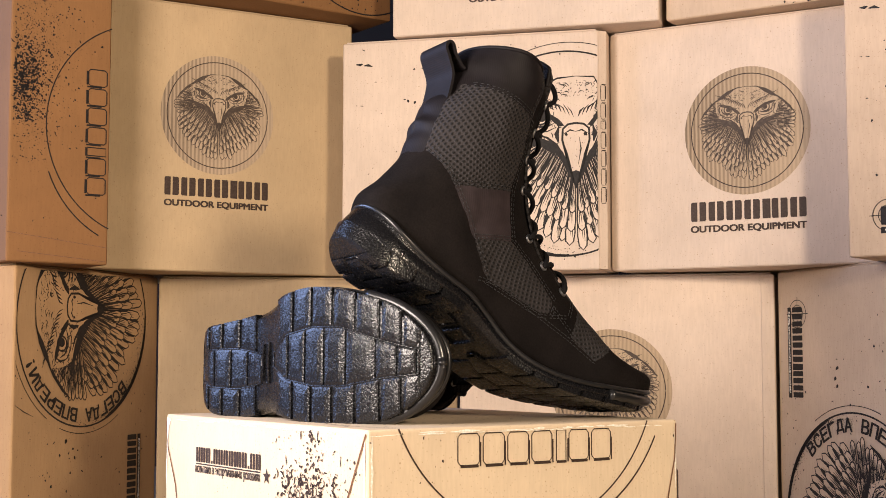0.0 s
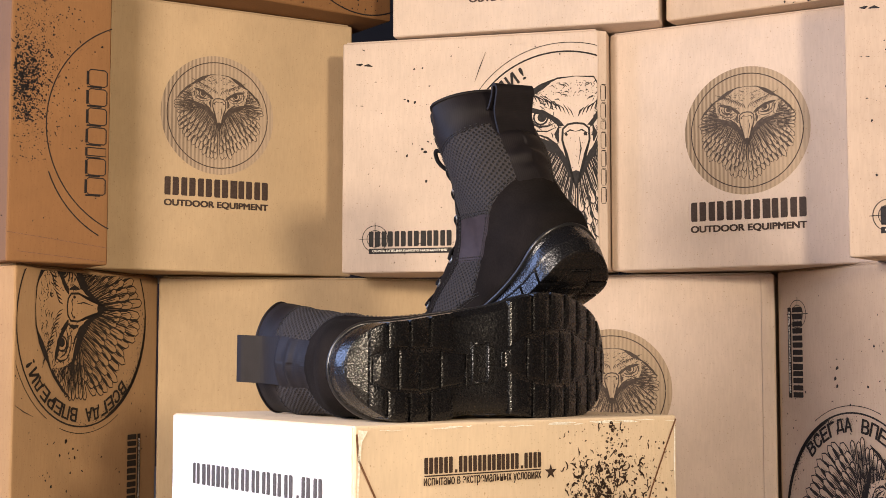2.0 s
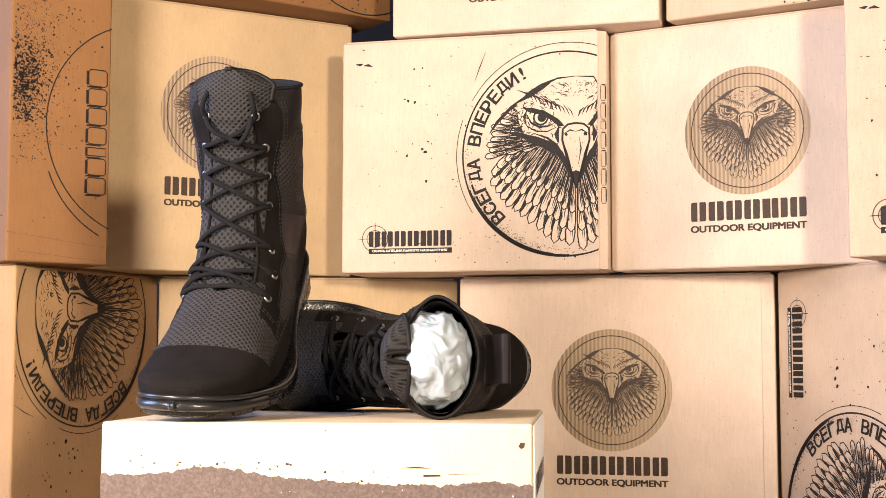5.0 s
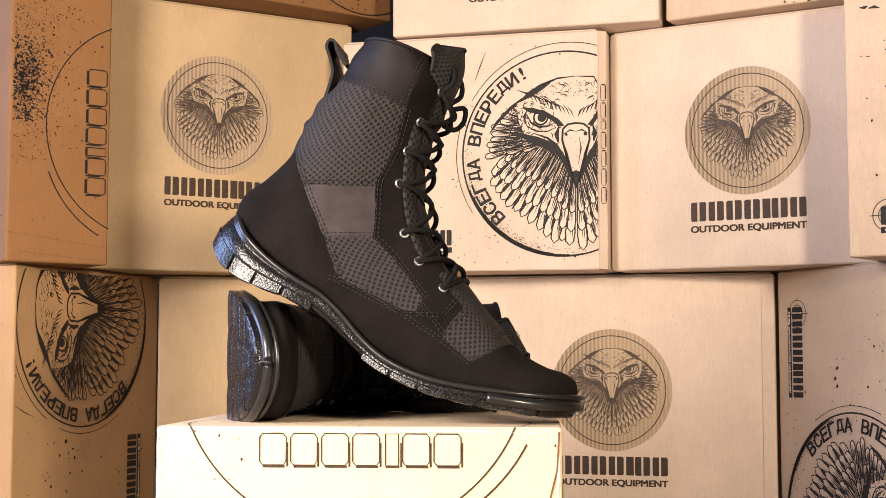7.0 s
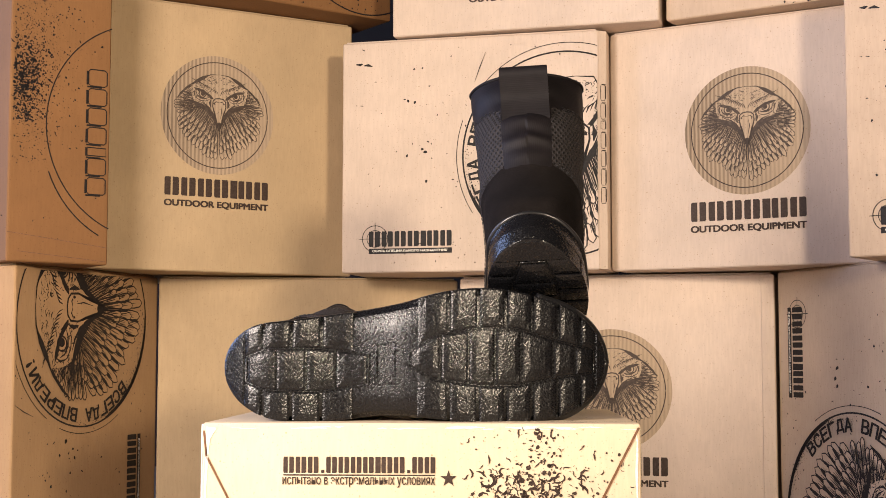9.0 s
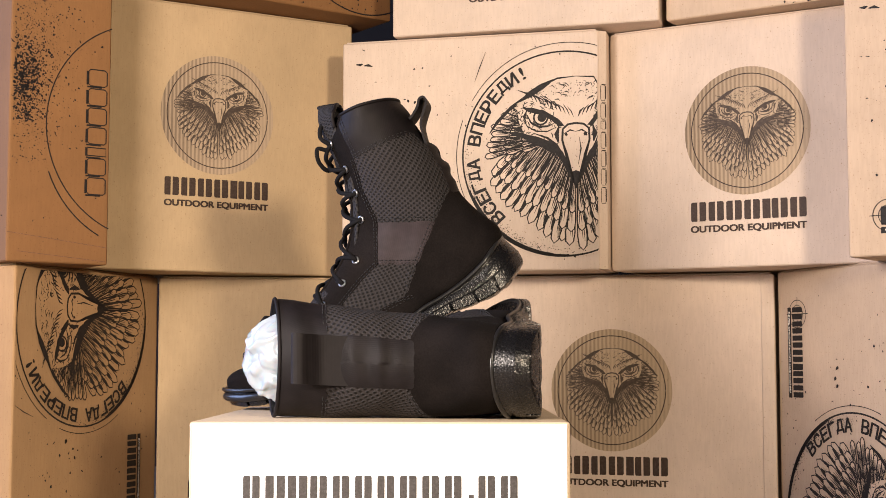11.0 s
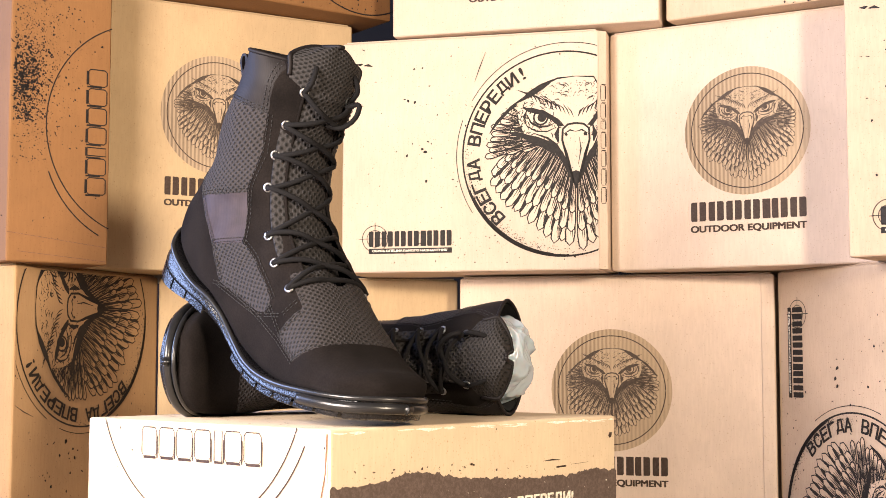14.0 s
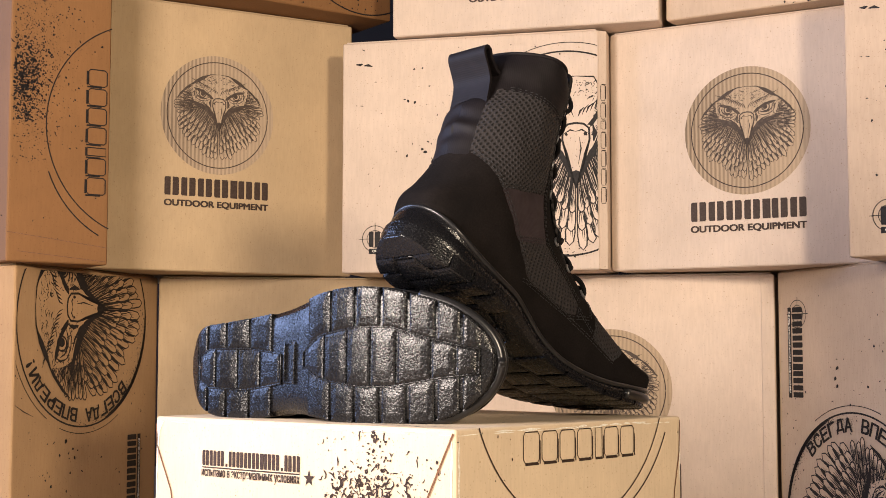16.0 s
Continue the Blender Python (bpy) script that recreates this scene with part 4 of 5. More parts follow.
def upper_grid(rows, cols):
    """Points of the upper: rows from toe to collar, cols once round from the front over one side and back over the other."""
    grid = np.zeros((rows, cols, 3))
    ang = np.zeros(cols)
    for j in range(cols):
        a = 360 * j / cols
        ang[j] = a if a <= 180 else 360 - a
    for i in range(rows):
        s = i / (rows - 1)
        f, bk, w, k = FRONT_LINE(s), BACK_LINE(s), HALF_WIDTH(s), FOOTNESS(s)
        for j in range(cols):
            a, sign = radians(ang[j]), 1 if j <= cols / 2 else -1
            shaft = math.sin(a) ** 1.12
            foot = math.sin(a) ** 0.72 if ang[j] < 90 else 1 - ((ang[j] - 90) / 90) ** 7
            c = (1 - math.cos(a)) / 2
            p = f + (bk - f) * c
            # creased strip up the heel
            crease = max(0.0, (ang[j] - 125) / 55) * max(0.0, 1 - abs(p[1] - 0.145) / 0.05)
            p = p + np.array((-0.0022, 0.0)) * crease * math.sin(p[1] * 300 + 2.0 * noise.noise((p[1] * 40, sign * ang[j] * 0.02, 5)))
            lat = w * (k * foot + (1 - k) * shaft)
            # soft folds of the cloth round the ankle and the shaft
            if s > 0.5:
                lat += 0.0020 * noise.noise((p[0] * 45 + 3 * sign, p[1] * 38, 2.0 * sign)) * math.sin(a)
            grid[i, j] = (sole_mid(p[0]) * 0.75 * k + sign * lat, p[0], p[1])
    return grid, ang


def slump(y, z, bend):
    """The shaft bent forward over the foot."""
    return y + math.tan(radians(bend)) * max(0.0, z - 0.05) * min(1.0, max(0.0, (z - 0.05) / 0.06))


def boot(label, mirror, m, bend=0.0, sway=0.0, stretch=0.0):
    root = thing("boot", label, "boot", group="pair of boots")

    def put(points):
        out = []
        for x, y, z in points:
            x += sway * max(0.0, z - 0.09)
            out.append(m @ Vector((-x if mirror else x, slump(y, z, bend), z + stretch * max(0.0, z - 0.05))))
        return out

    def add(name, geo, mat, lab="", uv=None, smooth=True, kind="", parent=None):
        v, f = geo
        f = [tuple(g[::-1]) for g in f] if mirror else f
        return mesh_part(name, put(v), f, mat, parent or root, lab, uv, smooth, kind)

    rows, cols = 270, 208
    grid, ang = upper_grid(rows, cols)
    flat = grid.reshape(-1, 3).copy()
    # cloth lengths for the weave
    du = np.linalg.norm(np.roll(grid, -1, 1) - grid, axis=2)
    u = np.cumsum(np.where(np.arange(cols) < cols / 2, du, -du), axis=1)
    dv = np.linalg.norm(np.diff(grid, axis=0), axis=2).mean(1)
    v = np.concatenate([[0], np.cumsum(dv)])
    uv = np.stack([u, np.repeat(v[:, None], cols, 1)], 2).reshape(-1, 2)
    uv[:, 0] = np.where(np.abs(u.ravel()) > 9, 0, u.ravel())
    groups = {}
    for i in range(rows - 1):
        s = (i + 0.5) / (rows - 1)
        for j in range(cols):
            k = (j + 1) % cols
            y, z = (grid[i, j, 1:] + grid[i + 1, k, 1:]) / 2
            a = (ang[j] + ang[k]) / 2
            opened = 27 * min(1, max(0, (s - 0.40) / 0.05))
            if s > 0.40 and a < opened:
                continue
            side = "_" if j < cols / 2 else "__"
            if s > 0.6 and a > 150 and z > 0.104:
                key = "heel_strip" if z < 0.1700 else "collar"
            elif s > 0.5 and inside(COLLAR, y, z):
                key = "collar"
            elif s > 0.4 and s < 0.93 and inside(HIGH_MESH, y, z):
                key = "shaft_mesh" + side
            elif s > 0.4 and inside(PATCH, y, z):
                key = "side_patch" + side
            elif s > 0.3 and inside(LOW_MESH, y, z) and a < 150:
                key = "ankle_mesh" + side
            elif (s < 0.45 and inside(VAMP, y, z) and a < 120) or (0.30 < s < 0.45 and a < 44):
                key = "vamp_mesh"
            elif y > 0.2134 + (z - 0.0143) * 0.5:
                key = "toe_cap"
            else:
                key = "quarter"
            groups.setdefault(key, []).append((i * cols + j, i * cols + k, (i + 1) * cols + k, (i + 1) * cols + j))
    owner = {}
    for key, quads in groups.items():
        for q in quads:
            for i in q:
                owner.setdefault(i, set()).add(key)
    border = {i for i, keys in owner.items() if len(keys) > 1}
    for _ in range(5):
        moved = {}
        for i in border:
            r_, c_ = divmod(i, cols)
            near = [j for j in (i - cols, i + cols, r_ * cols + (c_ + 1) % cols, r_ * cols + (c_ - 1) % cols) if j in border]
            if len(near) == 2:
                moved[i] = 0.5 * flat[i] + 0.25 * (flat[near[0]] + flat[near[1]])
        for i, p in moved.items():
            flat[i] = p
    groups["toe_cap"].append(tuple(range(cols))[::-1])
    looks = {"heel_strip": (nylon_band, "dark nylon strip up the heel"), "collar": (nylon_band, "dark nylon collar band"), "shaft_mesh": (shaft_mesh, "black perforated air mesh"),
             "side_patch": (nylon_patch, "brownish ribbed nylon patch"), "ankle_mesh": (shaft_mesh, "black perforated air mesh"), "vamp_mesh": (shaft_mesh, "black perforated air mesh"),
             "toe_cap": (black_suede, "black suede toe cap"), "quarter": (black_suede, "black suede panels")}
    for key, quads in groups.items():
        used = sorted({i for q in quads for i in q})
        at = {i: n for n, i in enumerate(used)}
        mat, lab = looks[key.rstrip("_")]
        add(key.rstrip("_"), ([flat[i] for i in used], [tuple(at[i] for i in q) for q in quads]), mat, lab, uv[used])
    # lining: an inner wall below the collar, and the padded rim
    inner = []
    for i in range(rows - 76, rows):
        mid = grid[i].mean(0)
        inner.append([mid + (p - mid) * 0.93 for p in grid[i]])
    lv = [p for r in inner for p in r]
    lf = [(i * cols + j, (i + 1) * cols + j, (i + 1) * cols + (j + 1) % cols, i * cols + (j + 1) % cols) for i in range(75) for j in range(cols) if min(ang[j], ang[(j + 1) % cols]) > 24]
    lf.append(tuple(range(cols)))
    add("lining", (lv, lf), lining_cloth)
    add("rim_binding", tube([grid[-1, j] for j in range(cols) if ang[j] > 30], 0.0016, 8), nylon_band)
    # edges of the lace opening
    for sign in (1, -1):
        edge = []
        for i in range(int(0.44 * rows), rows):
            js = [j for j in range(cols) if ang[j] >= 26.9 and (j <= cols / 2) == (sign > 0)]
            j = min(js, key=lambda q: ang[q])
            edge.append(grid[i, j])
        add("facing_edge", tube(edge, 0.0014, 6), black_suede)

    sides = {1: np.array([p for i in range(rows) for j, p in enumerate(grid[i]) if j < cols / 2 and 12 < ang[j] < 168]),
             -1: np.array([p for i in range(rows) for j, p in enumerate(grid[i]) if j > cols / 2 and 12 < ang[j] < 168])}

    def on_upper(y, z, sign, lift=0.0):
        p = sides[sign]
        d = (p[:, 1] - y) ** 2 + (p[:, 2] - z) ** 2
        near = np.argsort(d)[:4]
        w = 1 / (d[near] + 1e-8)
        q = (p[near] * w[:, None]).sum(0) / w.sum()
        return Vector((q[0] + sign * lift, y, z))

    # double rows of stitches along the seams
    dashes = []
    for sign in (1, -1):
        for seam in SEAMS:
            path = [Vector(q) for q in seam]
            for off in (0.0013, 0.0038):
                pos = 0.0
                for a, c in zip(path, path[1:]):
                    d = (c - a)
                    length = d.length
                    d.normalize()
                    nrm = Vector((-d.y, d.x))
                    while pos < length:
                        q0 = a + d * pos + nrm * off
                        q1 = a + d * min(pos + 0.0021, length) + nrm * off
                        e0, e1 = on_upper(q0.x, q0.y, sign, 0.0004), on_upper(q1.x, q1.y, sign, 0.0004)
                        if (e1 - e0).length < 0.004:
                            dashes.append(tube([e0, (e0 + e1) / 2 + Vector((sign * 0.0003, 0, 0)), e1], 0.00036, 4))
                        pos += 0.0036
                    pos -= length
    add("stitching", joined(dashes), thread, "double rows of grey stitches", kind="stuff")

    # tongue: a padded strip behind the laces, standing out above the collar
    line = catmull([(0.1900, 0.0645), (0.1710, 0.0750), (0.1520, 0.0860), (0.1340, 0.1010), (0.1195, 0.1205), (0.1095, 0.1420), (0.1045, 0.1660), (0.1040, 0.1880), (0.1045, 0.2090), (0.1030, 0.2255), (0.0980, 0.2400)])
    wide = catmull([0.020, 0.024, 0.027, 0.028, 0.028, 0.028, 0.028, 0.030, 0.0325, 0.0345, 0.0340])
    n, k = 90, 24
    tv, tuvs = [], []
    for layer in (0, 1):
        for i in range(n + 1):
            s = math.sin(i / n * math.pi / 2) ** 0.85
            c, w = line(s), wide(s) * math.sqrt(max(0.0, 1 - max(0.0, (s - 0.87) / 0.13) ** 2.6) + 0.02)
            d = np.array(line(min(1, s + 0.01))) - np.array(line(max(0, s - 0.01)))
            d /= np.linalg.norm(d)
            nz = np.array((d[1], -d[0]))
            for j in range(k + 1):
                t = 2 * j / k - 1
                dip = -(0.010 + 0.034 * max(0, min(0.4, s - 0.55))) * t * t - 0.005 * math.exp(-(t / 0.35) ** 2) * max(0, s - 0.7) / 0.3 + 0.0011 * math.sin(s * 60) * (1 - t * t) * (s < 0.75)
                thick = -0.0045 * layer * (1 - 0.6 * t ** 4)
                p = c + nz * (dip + thick - 0.002)
                tv.append((w * t, p[0], p[1]))
                tuvs.append((w * t, s * 0.21))
    tf = [(i * (k + 1) + j, i * (k + 1) + j + 1, (i + 1) * (k + 1) + j + 1, (i + 1) * (k + 1) + j) for i in range(n) for j in range(k)]
    o = (n + 1) * (k + 1)
    tf += [(o + a, o + d_, o + c_, o + b_) for a, b_, c_, d_ in tf]
    border = [i * (k + 1) for i in range(n)] + [n * (k + 1) + j for j in range(k)] + [i * (k + 1) + k for i in range(n, 0, -1)] + [j for j in range(k, 0, -1)]
    tf += [(border[i], border[(i + 1) % len(border)], border[(i + 1) % len(border)] + o, border[i] + o) for i in range(len(border))]
    tongue = add("tongue", (tv, tf), tongue_mesh, "padded tongue of black air mesh", tuvs)
    trim = [i * (k + 1) for i in range(int(n * 0.55), n)] + [n * (k + 1) + j for j in range(k + 1)] + [i * (k + 1) + k for i in range(n - 1, int(n * 0.55), -1)]
    add("tongue_binding", tube([Vector(tv[i]) for i in trim], 0.0019, 8), nylon_band, parent=tongue)

    # eyelets and the crossed lace
    holes = {1: [], -1: []}
    for y, z in EYELETS:
        for sign in (1, -1):
            c = on_upper(y, z, sign)
            e1, e2 = on_upper(y + 0.004, z, sign), on_upper(y, z + 0.004, sign)
            nrm = (e1 - c).cross(e2 - c).normalized()
            if nrm.x * sign < 0:
                nrm = -nrm
            t1 = (e1 - c).normalized()
            t2 = nrm.cross(t1).normalized()
            ring = [c + nrm * 0.0008 + 0.0030 * (math.cos(w) * t1 + math.sin(w) * t2) for w in np.linspace(0, 2 * math.pi, 17)[:-1]]
            add("eyelet", tube(ring, 0.00105, 6, True), gunmetal, "gunmetal eyelet")
            hub = [c + nrm * 0.0006] + [c + nrm * 0.0006 + 0.003 * (math.cos(w) * t1 + math.sin(w) * t2) for w in np.linspace(0, 2 * math.pi, 13)[:-1]]
            add("eyelet_hole", (hub, [(0, i, i % 12 + 1) for i in range(1, 13)]), lining_cloth)
            holes[sign].append((c, nrm))
    cords = []

    def front_of(y, z):
        """The tongue's surface point and outward way nearest to a place in the side view."""
        t = min(np.linspace(0, 1, 161), key=lambda q: (line(q)[0] - y) ** 2 + (line(q)[1] - z) ** 2)
        d = np.array(line(min(1, t + 0.01))) - np.array(line(max(0, t - 0.01)))
        d /= np.linalg.norm(d)
        return Vector((0, *line(t))), Vector((0, d[1], -d[0]))

    def cross(a, na, c, nc, lift):
        half = (a + c) / 2
        base, out = front_of(half.y, half.z)
        mid = base + out * (0.0008 + lift)
        ctrl = mid * 2 - half
        pts = []
        for t in np.linspace(0, 1, 20):
            q = a * (1 - t) ** 2 + ctrl * (2 * t * (1 - t)) + c * t ** 2
            q += (na * (1 - t) + nc * t) * 0.0022 * (1 - math.sin(math.pi * t)) + out * 0.0014 * math.sin(math.pi * t) ** 0.5
            q += out * 0.0026 * math.sin(2 * math.pi * min(t, 1 - t)) + Vector((math.copysign(0.0012, q.x), 0, 0)) * math.sin(2 * math.pi * min(t, 1 - t))
            pts.append(q + Vector((0, 0, 0.0012 * math.sin(5 * t + a.z * 300))))
        return [a - na * 0.002] + pts + [c - nc * 0.002]
    for i in range(len(EYELETS) - 1):
        for sign in (1, -1):
            a, na = holes[sign][i + 1]
            c, nc = holes[-sign][i]
            cords.append(tube(cross(a, na, c, nc, 0.0015 * (sign > 0)), 0.0021, 7))
    a, na = holes[1][-1]
    c, nc = holes[-1][-1]
    cords.append(tube(cross(a, na, c, nc, 0), 0.0021, 7))
    # ends tucked into the collar, and one slack loop
    for sign in (1, -1):
        c, nrm = holes[sign][0]
        pts = catmull([tuple(c + nrm * 0.002), tuple(c + nrm * 0.003 + Vector((0, 0.004, 0.010))), tuple(c + Vector((-sign * 0.003, 0.000, 0.021))), tuple(c + Vector((-sign * 0.008, -0.016, 0.020)))])
        cords.append(tube([Vector(pts(t)) for t in np.linspace(0, 1, 20)], 0.0021, 7))
    c, nrm = holes[1][0]
    pts = catmull([tuple(c + Vector((-0.004, 0.006, -0.004))), tuple(c + Vector((0.001, 0.014, 0.002))), tuple(c + Vector((-0.002, 0.019, -0.008))), tuple(c + Vector((-0.010, 0.017, -0.018))), tuple(c + Vector((-0.020, 0.010, -0.020)))])
    cords.append(tube([Vector(pts(t)) for t in np.linspace(0, 1, 24)], 0.0021, 7))
    add("lace", joined(cords), lace_cord, "crossed black cord lace")

    # pull loop at the heel
    path = catmull([(0.0160, 0.150), (0.0130, 0.168), (0.0100, 0.177), (0.0030, 0.185), (-0.0030, 0.1915), (-0.0032, 0.1970), (0.0012, 0.1975), (0.0065, 0.1915), (0.0150, 0.1860), (0.0185, 0.185)])
    lv, luv, lf = [], [], []
    steps, half = 60, 0.0205
    for i in range(steps + 1):
        p = path(i / steps)
        d = np.array(path(min(1, i / steps + 0.01))) - np.array(path(max(0, i / steps - 0.01)))
        d /= np.linalg.norm(d)
        nz = np.array((-d[1], d[0]))
        for x, o_ in ((-half, 0.0011), (half, 0.0011), (half, -0.0011), (-half, -0.0011)):
            lv.append((x, p[0] + nz[0] * o_, p[1] + nz[1] * o_))
            luv.append((i / steps * 0.1, x))
    for i in range(steps):
        for q in range(4):
            lf.append((i * 4 + q, i * 4 + (q + 1) % 4, i * 4 + 4 + (q + 1) % 4, i * 4 + 4 + q))
    lf += [(3, 2, 1, 0), tuple(steps * 4 + q for q in range(4))]
    add("pull_loop", (lv, lf), nylon_band, "dark webbing pull loop", luv, smooth=False)

    # sole: a cup with a rounded wall, a lip and a groove line
    prof = [(0.0, 0.0, 0.0026), (0.55, 0.0, 0.0026), (0.90, 0.0, 0.0028), (0.935, 0.04, 0.0032), (0.95, 0.20, 0.002), (0.958, 0.36, 0), (1.004, 0.42, 0), (1.014, 0.50, 0), (0.998, 0.70, 0), (0.965, 0.78, 0), (0.962, 0.81, 0), (0.985, 0.85, 0), (0.985, 0.95, 0), (0.965, 1.0, 0), (0.90, 1.0, 0), (0.5, 0.9, 0), (0.0, 0.9, 0)]
    sv, sf = [], []
    n = 110
    ring_n = 2 * len(prof) - 2
    for i in range(n + 1):
        e = i / n
        s = 0.5 - 0.5 * math.cos(math.pi * e)
        y = SOLE_Y0 + s * (SOLE_Y1 - SOLE_Y0)
        zl, zh, wp, wm = SOLE_LOW(s), SOLE_HIGH(s), SOLE_PLUS(s), SOLE_MINUS(s)
        k_ = round_end(y)
        c_ = (wp - wm) / 2 * (1 - k_)
        loop = [(c_ + wp * k_ * a, zl + (zh - zl) * h + up) for a, h, up in prof] + [(c_ - wm * k_ * a, zl + (zh - zl) * h + up) for a, h, up in prof[-2:0:-1]]
        sv += [(x, y + lean_in(s, (z - zl) / (zh - zl)), z) for x, z in loop]
    for i in range(n):
        for q in range(ring_n):
            sf.append((i * ring_n + q, i * ring_n + (q + 1) % ring_n, (i + 1) * ring_n + (q + 1) % ring_n, (i + 1) * ring_n + q))
    sf += [tuple(range(ring_n))[::-1], tuple(n * ring_n + q for q in range(ring_n))]
    sole = add("outsole", (sv, [g[::-1] for g in sf]), black_rubber, "black moulded rubber sole")

    # smooth bead along the sole's upper edge, round the heel from toe to toe
    bead = []
    for t in np.linspace(0.02, math.pi - 0.02, 80):
        y = SOLE_Y0 + (SOLE_Y1 - SOLE_Y0) * (0.5 + 0.5 * math.cos(t))
        bead.append((1, y))
    bead = bead + [(-1, y) for _, y in bead[::-1]]
    ring = []
    for sg, y in bead:
        q_, k_ = sole_s(y), round_end(y)
        ring.append(Vector((sole_mid(y) * (1 - k_) + (SOLE_PLUS(q_) if sg > 0 else -SOLE_MINUS(q_)) * k_ * 0.985, y + lean_in(q_, 1.0), SOLE_HIGH(q_) - 0.0016)))
    add("welt", tube(ring, 0.0021, 8, True), smooth_rubber, "smooth rubber bead round the sole", parent=sole)

    def lug(y0, y1, inner, outer, name="lug", ny=4, nx=4):
        """A tread block between two lateral lines, from y0 to y1."""
        top_, low_ = [], []
        for i in range(ny + 1):
            y = y0 + (y1 - y0) * i / ny
            for j in range(nx + 1):
                x = inner(y) + (outer(y) - inner(y)) * j / nx
                ei, ej = min(i, ny - i) == 0, min(j, nx - j) == 0
                xi = inner(y) + (outer(y) - inner(y)) * min(max(j / nx, 0.05), 0.95)
                yi = y0 + (y1 - y0) * min(max(i / ny, 0.07), 0.93)
                top_.append((xi, yi, SOLE_LOW(sole_s(yi)) + (0.0006 if ei or ej else 0)))
                low_.append((x, y, SOLE_LOW(sole_s(y)) + 0.0012))
        base = [(x, y, SOLE_LOW(sole_s(y)) + max(0.005, 0.41 * (SOLE_HIGH(sole_s(y)) - SOLE_LOW(sole_s(y))))) for x, y, z in low_]
        w = nx + 1
        fs = [(i * w + j, (i + 1) * w + j, (i + 1) * w + j + 1, i * w + j + 1) for i in range(ny) for j in range(nx)]
        b_ = [j for j in range(nx)] + [i * w + nx for i in range(ny)] + [ny * w + j for j in range(nx, 0, -1)] + [i * w for i in range(ny, 0, -1)]
        m_ = len(top_)
        for lay in (0, 1):
            fs += [(b_[i] + lay * m_, b_[(i + 1) % len(b_)] + lay * m_, b_[(i + 1) % len(b_)] + (lay + 1) * m_, b_[i] + (lay + 1) * m_) for i in range(len(b_))]
        add(name, (top_ + low_ + base, fs), black_rubber, parent=sole, smooth=False)

    def strip(pts):
        ys, cs, hs = zip(*pts)
        return (lambda y: float(np.interp(y, ys, cs)) - float(np.interp(y, ys, hs))), (lambda y: float(np.interp(y, ys, cs)) + float(np.interp(y, ys, hs)))

    def edge_plus(y):
        s = sole_s(y)
        return SOLE_PLUS(s) * 1.012 * round_end(y) + sole_mid(y) * (1 - round_end(y))

    def edge_minus(y):
        s = sole_s(y)
        return -SOLE_MINUS(s) * 1.012 * round_end(y) + sole_mid(y) * (1 - round_end(y))
    fore = strip([(0.130, 0.006, 0.004), (0.152, 0.008, 0.0165), (0.190, 0.009, 0.0225), (0.218, 0.009, 0.0220), (0.252, 0.0075, 0.0140), (0.283, 0.006, 0.0085)])
    heel = strip([(0.002, -0.003, 0.009), (0.018, -0.003, 0.0155), (0.058, -0.003, 0.0165), (0.098, -0.002, 0.0115)])
    for lo, hi, cuts in ((*fore, (0.133, 0.1565, 0.179, 0.2005, 0.222, 0.249, 0.268, 0.2835)), (*heel, (0.003, 0.026, 0.050, 0.0735, 0.0985))):
        for a, c in zip(cuts, cuts[1:]):
            lug(a + 0.0009, c - 0.0009, lo, hi)
    gap = 0.0017
    # plain ends of the tread, round the heel and the toe
    lug(SOLE_Y0 + 0.0004, 0.0008, edge_minus, edge_plus, "tread_end", 12, 6)
    lug(0.2860, SOLE_Y1 - 0.0004, edge_minus, edge_plus, "tread_end", 12, 6)
    for (lo, hi), y0, y1 in ((fore, 0.131, 0.2845), (heel, 0.002, 0.0995)):
        ys = np.linspace(y0, y1, 40)
        rim = [(hi(y) + gap * 0.5, y) for y in ys] + [(lo(y) - gap * 0.5, y) for y in ys[::-1]]
        add("tread_ridge", tube([(x, y, SOLE_LOW(sole_s(y)) + 0.0016) for x, y in rim], 0.0009, 6, True), black_rubber, parent=sole)
    for cuts in ((0.137, 0.163, 0.1865, 0.209, 0.231, 0.253, 0.272, 0.2872),):
        for a, c in zip(cuts, cuts[1:]):
            lug(a + 0.0014, c - 0.0014, lambda y: fore[1](y) + gap, edge_plus)
            lug(a + 0.0014, c - 0.0014, edge_minus, lambda y: fore[0](y) - gap)
    for cuts in ((-0.0005, 0.0155, 0.038, 0.062, 0.0880),):
        for a, c in zip(cuts, cuts[1:]):
            lug(a + 0.0014, c - 0.0014, lambda y: heel[1](y) + gap, edge_plus)
            lug(a + 0.0014, c - 0.0014, edge_minus, lambda y: heel[0](y) - gap)
    # raised frame on the waist
    for x0, x1, y0, y1 in ((-0.014, 0.020, 0.104, 0.106), (-0.014, 0.020, 0.118, 0.120), (-0.014, -0.012, 0.106, 0.118), (0.018, 0.020, 0.106, 0.118)):
        lug(y0, y1, lambda y, q=x0: q, lambda y, q=x1: q, "frame_bar")
    # glossy bumper round the toe
    bump_v = []
    for i in range(61):
        t = -1 + 2 * i / 60
        y = SOLE_Y1 + 0.0005 - 0.060 * (1 - math.cos(abs(t) * math.pi / 2))
        s, k_ = min(sole_s(y), 1.0), round_end(min(y, SOLE_Y1))
        w_ = SOLE_PLUS(s) if t > 0 else SOLE_MINUS(s)
        x = sole_mid(y) * (1 - k_) + (1 if t > 0 else -1) * w_ * k_ * (1.0 if i != 30 else 0)
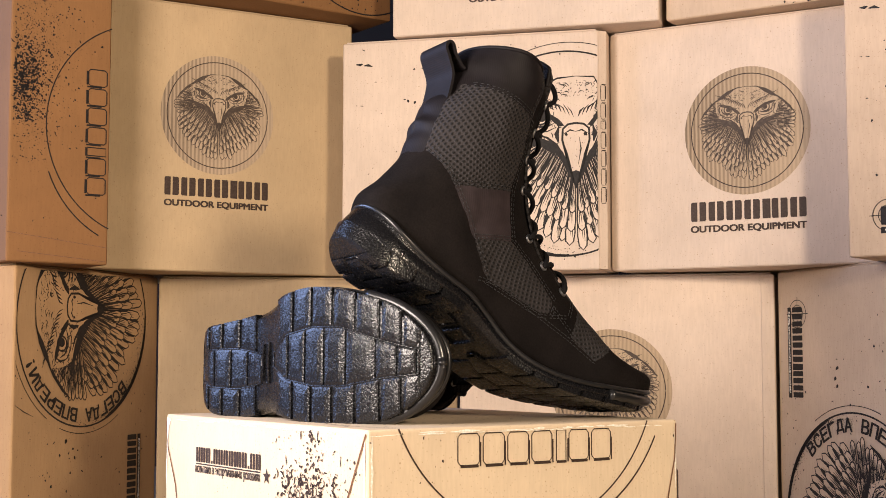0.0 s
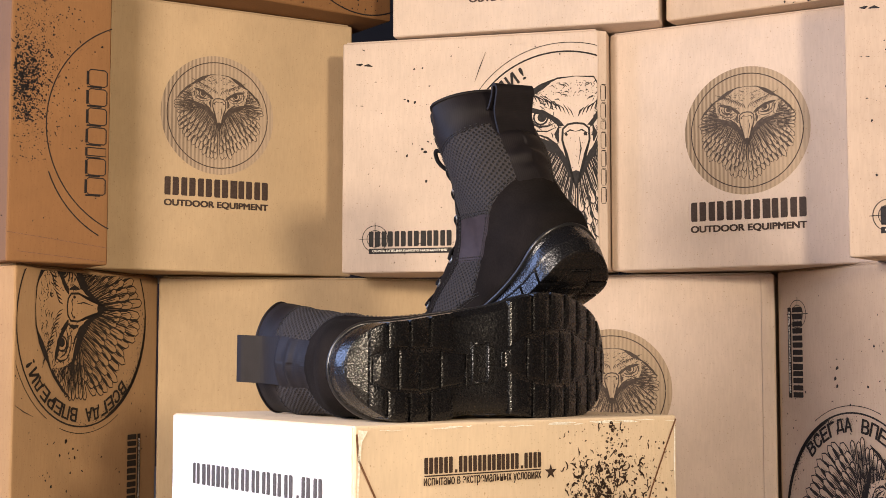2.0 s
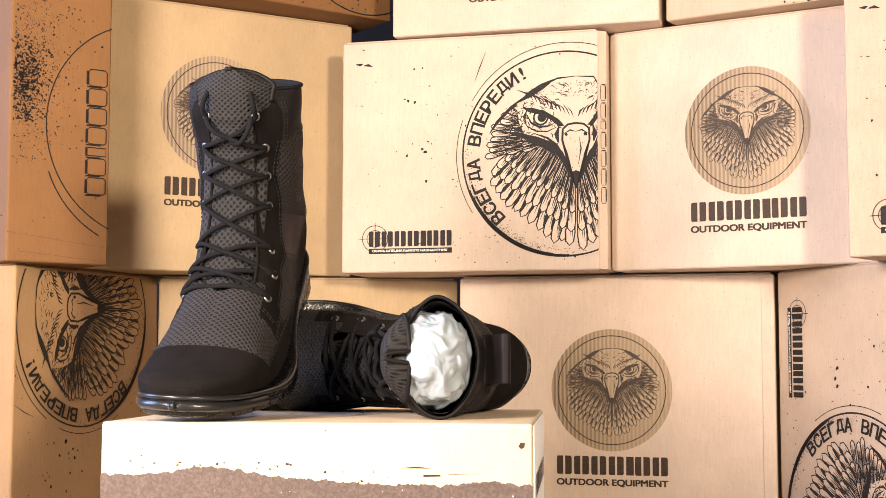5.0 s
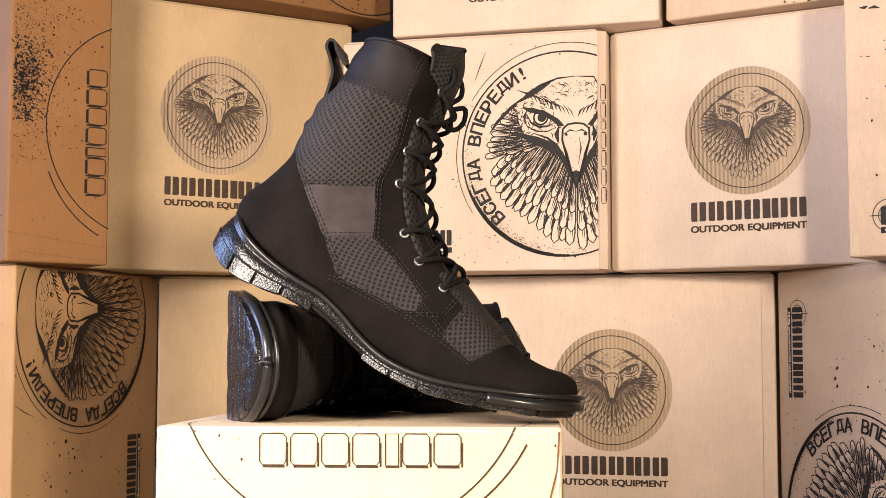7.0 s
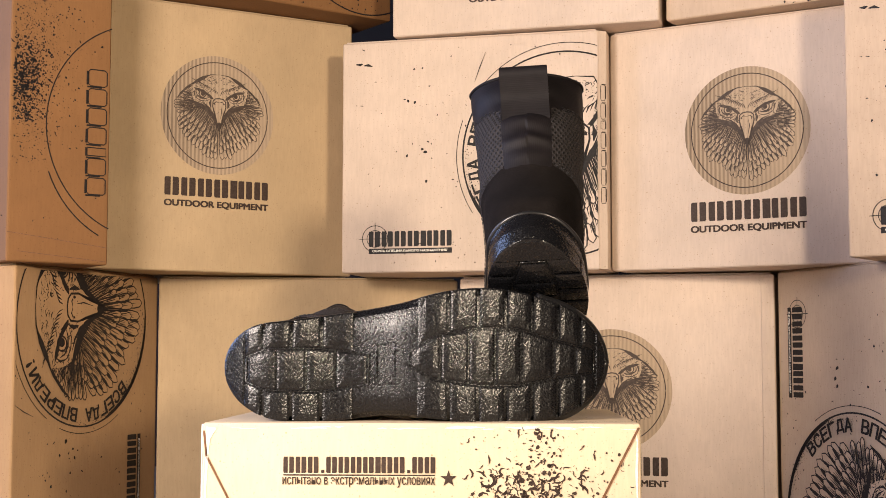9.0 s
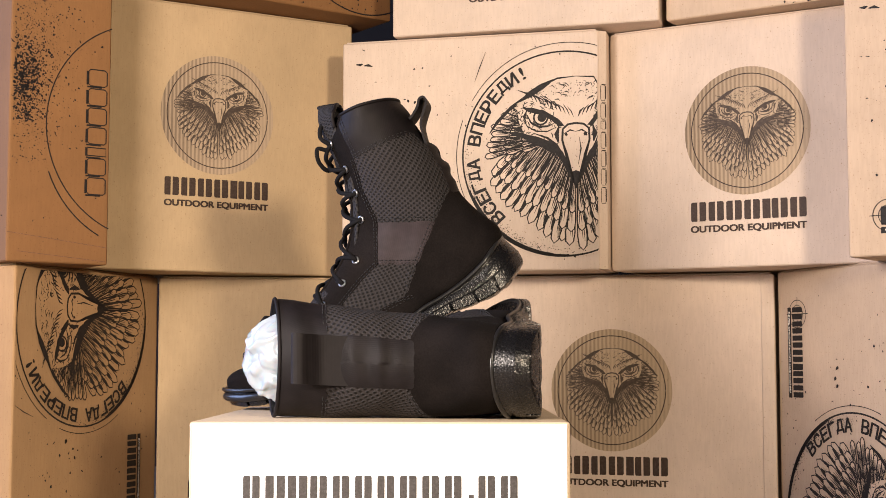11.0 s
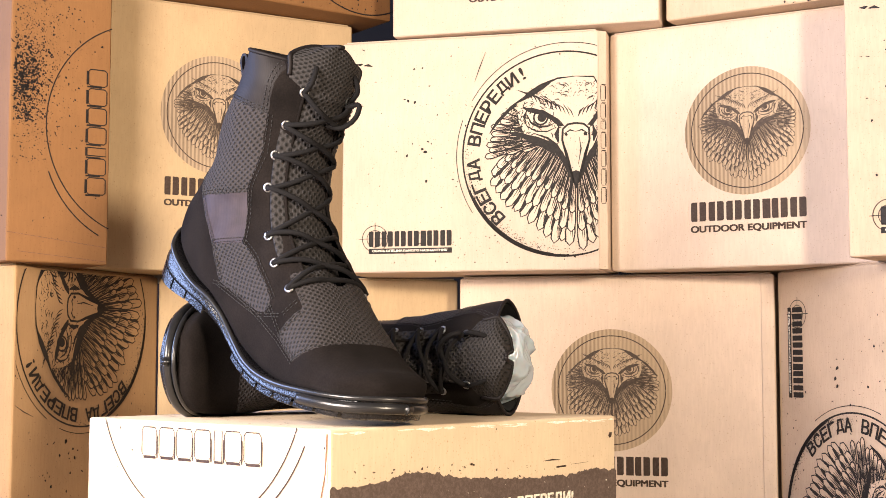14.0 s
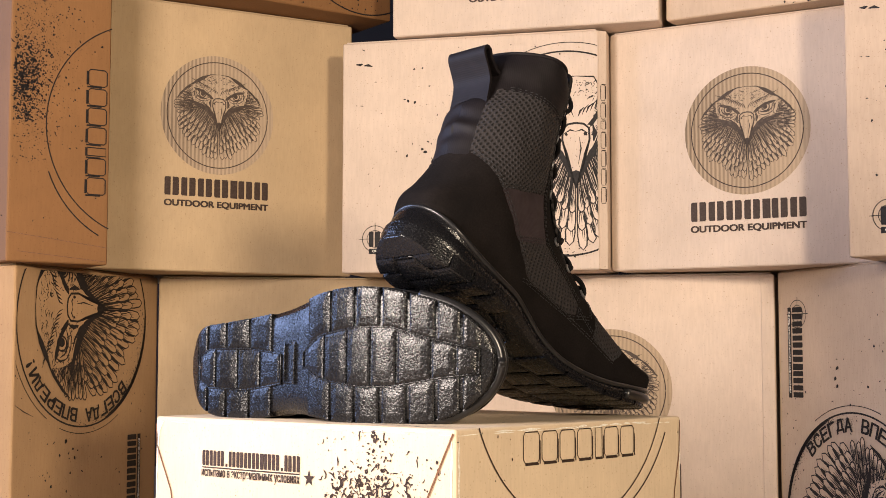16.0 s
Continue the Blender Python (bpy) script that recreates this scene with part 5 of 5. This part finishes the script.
        bump_v.append(Vector((x, y, SOLE_LOW(s) + 0.52 * (SOLE_HIGH(s) - SOLE_LOW(s)))))
    add("toe_rib", tube(bump_v, 0.0042, 12), smooth_rubber, "glossy rubber rib round the toe", parent=sole)
    turning.append(root)
    return root


LEANING = pose(0.1190, -0.1170, 0.2785, -27, 0, 0) @ pose(0, 0, 0, 0, 0, -5.3)
LYING = Matrix(((0, 1, 0, -0.1020), (0, 0, 1, -0.130), (1, 0, 0, 0.2030), (0, 0, 0, 1))) @ pose(0, 0.0024, 0.0012, 6.2, 0, 0) @ pose(0, -0.0024, -0.0012, 0, 0, 0.5) @ Matrix.Scale(0.972, 4)
boot("black suede and mesh lace-up boot leaning on the other boot", True, LEANING, 0.0, 0.02)
BEND = 7.5
boot("black suede and mesh lace-up boot lying on its side", False, LYING, BEND, 0.055, 0.05)

# crumpled plastic bag stuffed in the lying boot's shaft
FOLDS = [Vector((rng.uniform(-2, 2), rng.uniform(-2, 2), rng.uniform(-2, 2))) for _ in range(34)]
bag = thing("plastic_bag", "crumpled milky plastic bag stuffed in the boot shaft", "bag")
bm = bmesh.new()
bmesh.ops.create_icosphere(bm, subdivisions=6, radius=1)
for v in bm.verts:
    d = v.co.normalized()
    w = Vector((noise.noise(d * 2 + Vector((9, 0, 0))), noise.noise(d * 2 + Vector((0, 9, 0))), noise.noise(d * 2 + Vector((0, 0, 9))))) * 0.5
    e = d + w
    # flat crumpled facets between sharp folds: distances to scattered points
    near = sorted((Vector((e.x * 1.5, e.y * 1.5, e.z * 0.9)) - q).length for q in FOLDS)
    r = 1.05 - 0.26 * min(0.5, near[1] - near[0]) + 0.05 * abs(noise.noise(e * 5))
    out = 1.0 + 0.07 * max(0, d.z)
    v.co = LYING @ Vector((0.006 + d.x * r * 0.0405 * out, slump(0.0605 + d.y * r * 0.0325 * out, 0.196, BEND), 0.199 + d.z * r * 0.047))
for f in bm.faces:
    f.smooth = True
part("film", bm, film, bag)
turning.append(bag)


def motions():
    """The disc with all that stands on it turns at an even pace."""
    rows = [(i * 0.2, pose(0, 0, 0, 0, 0, SPIN_START + SPIN_RATE * i * 0.2)) for i in range(81)]
    for ob in turning:
        walk(ob, rows)


motions()
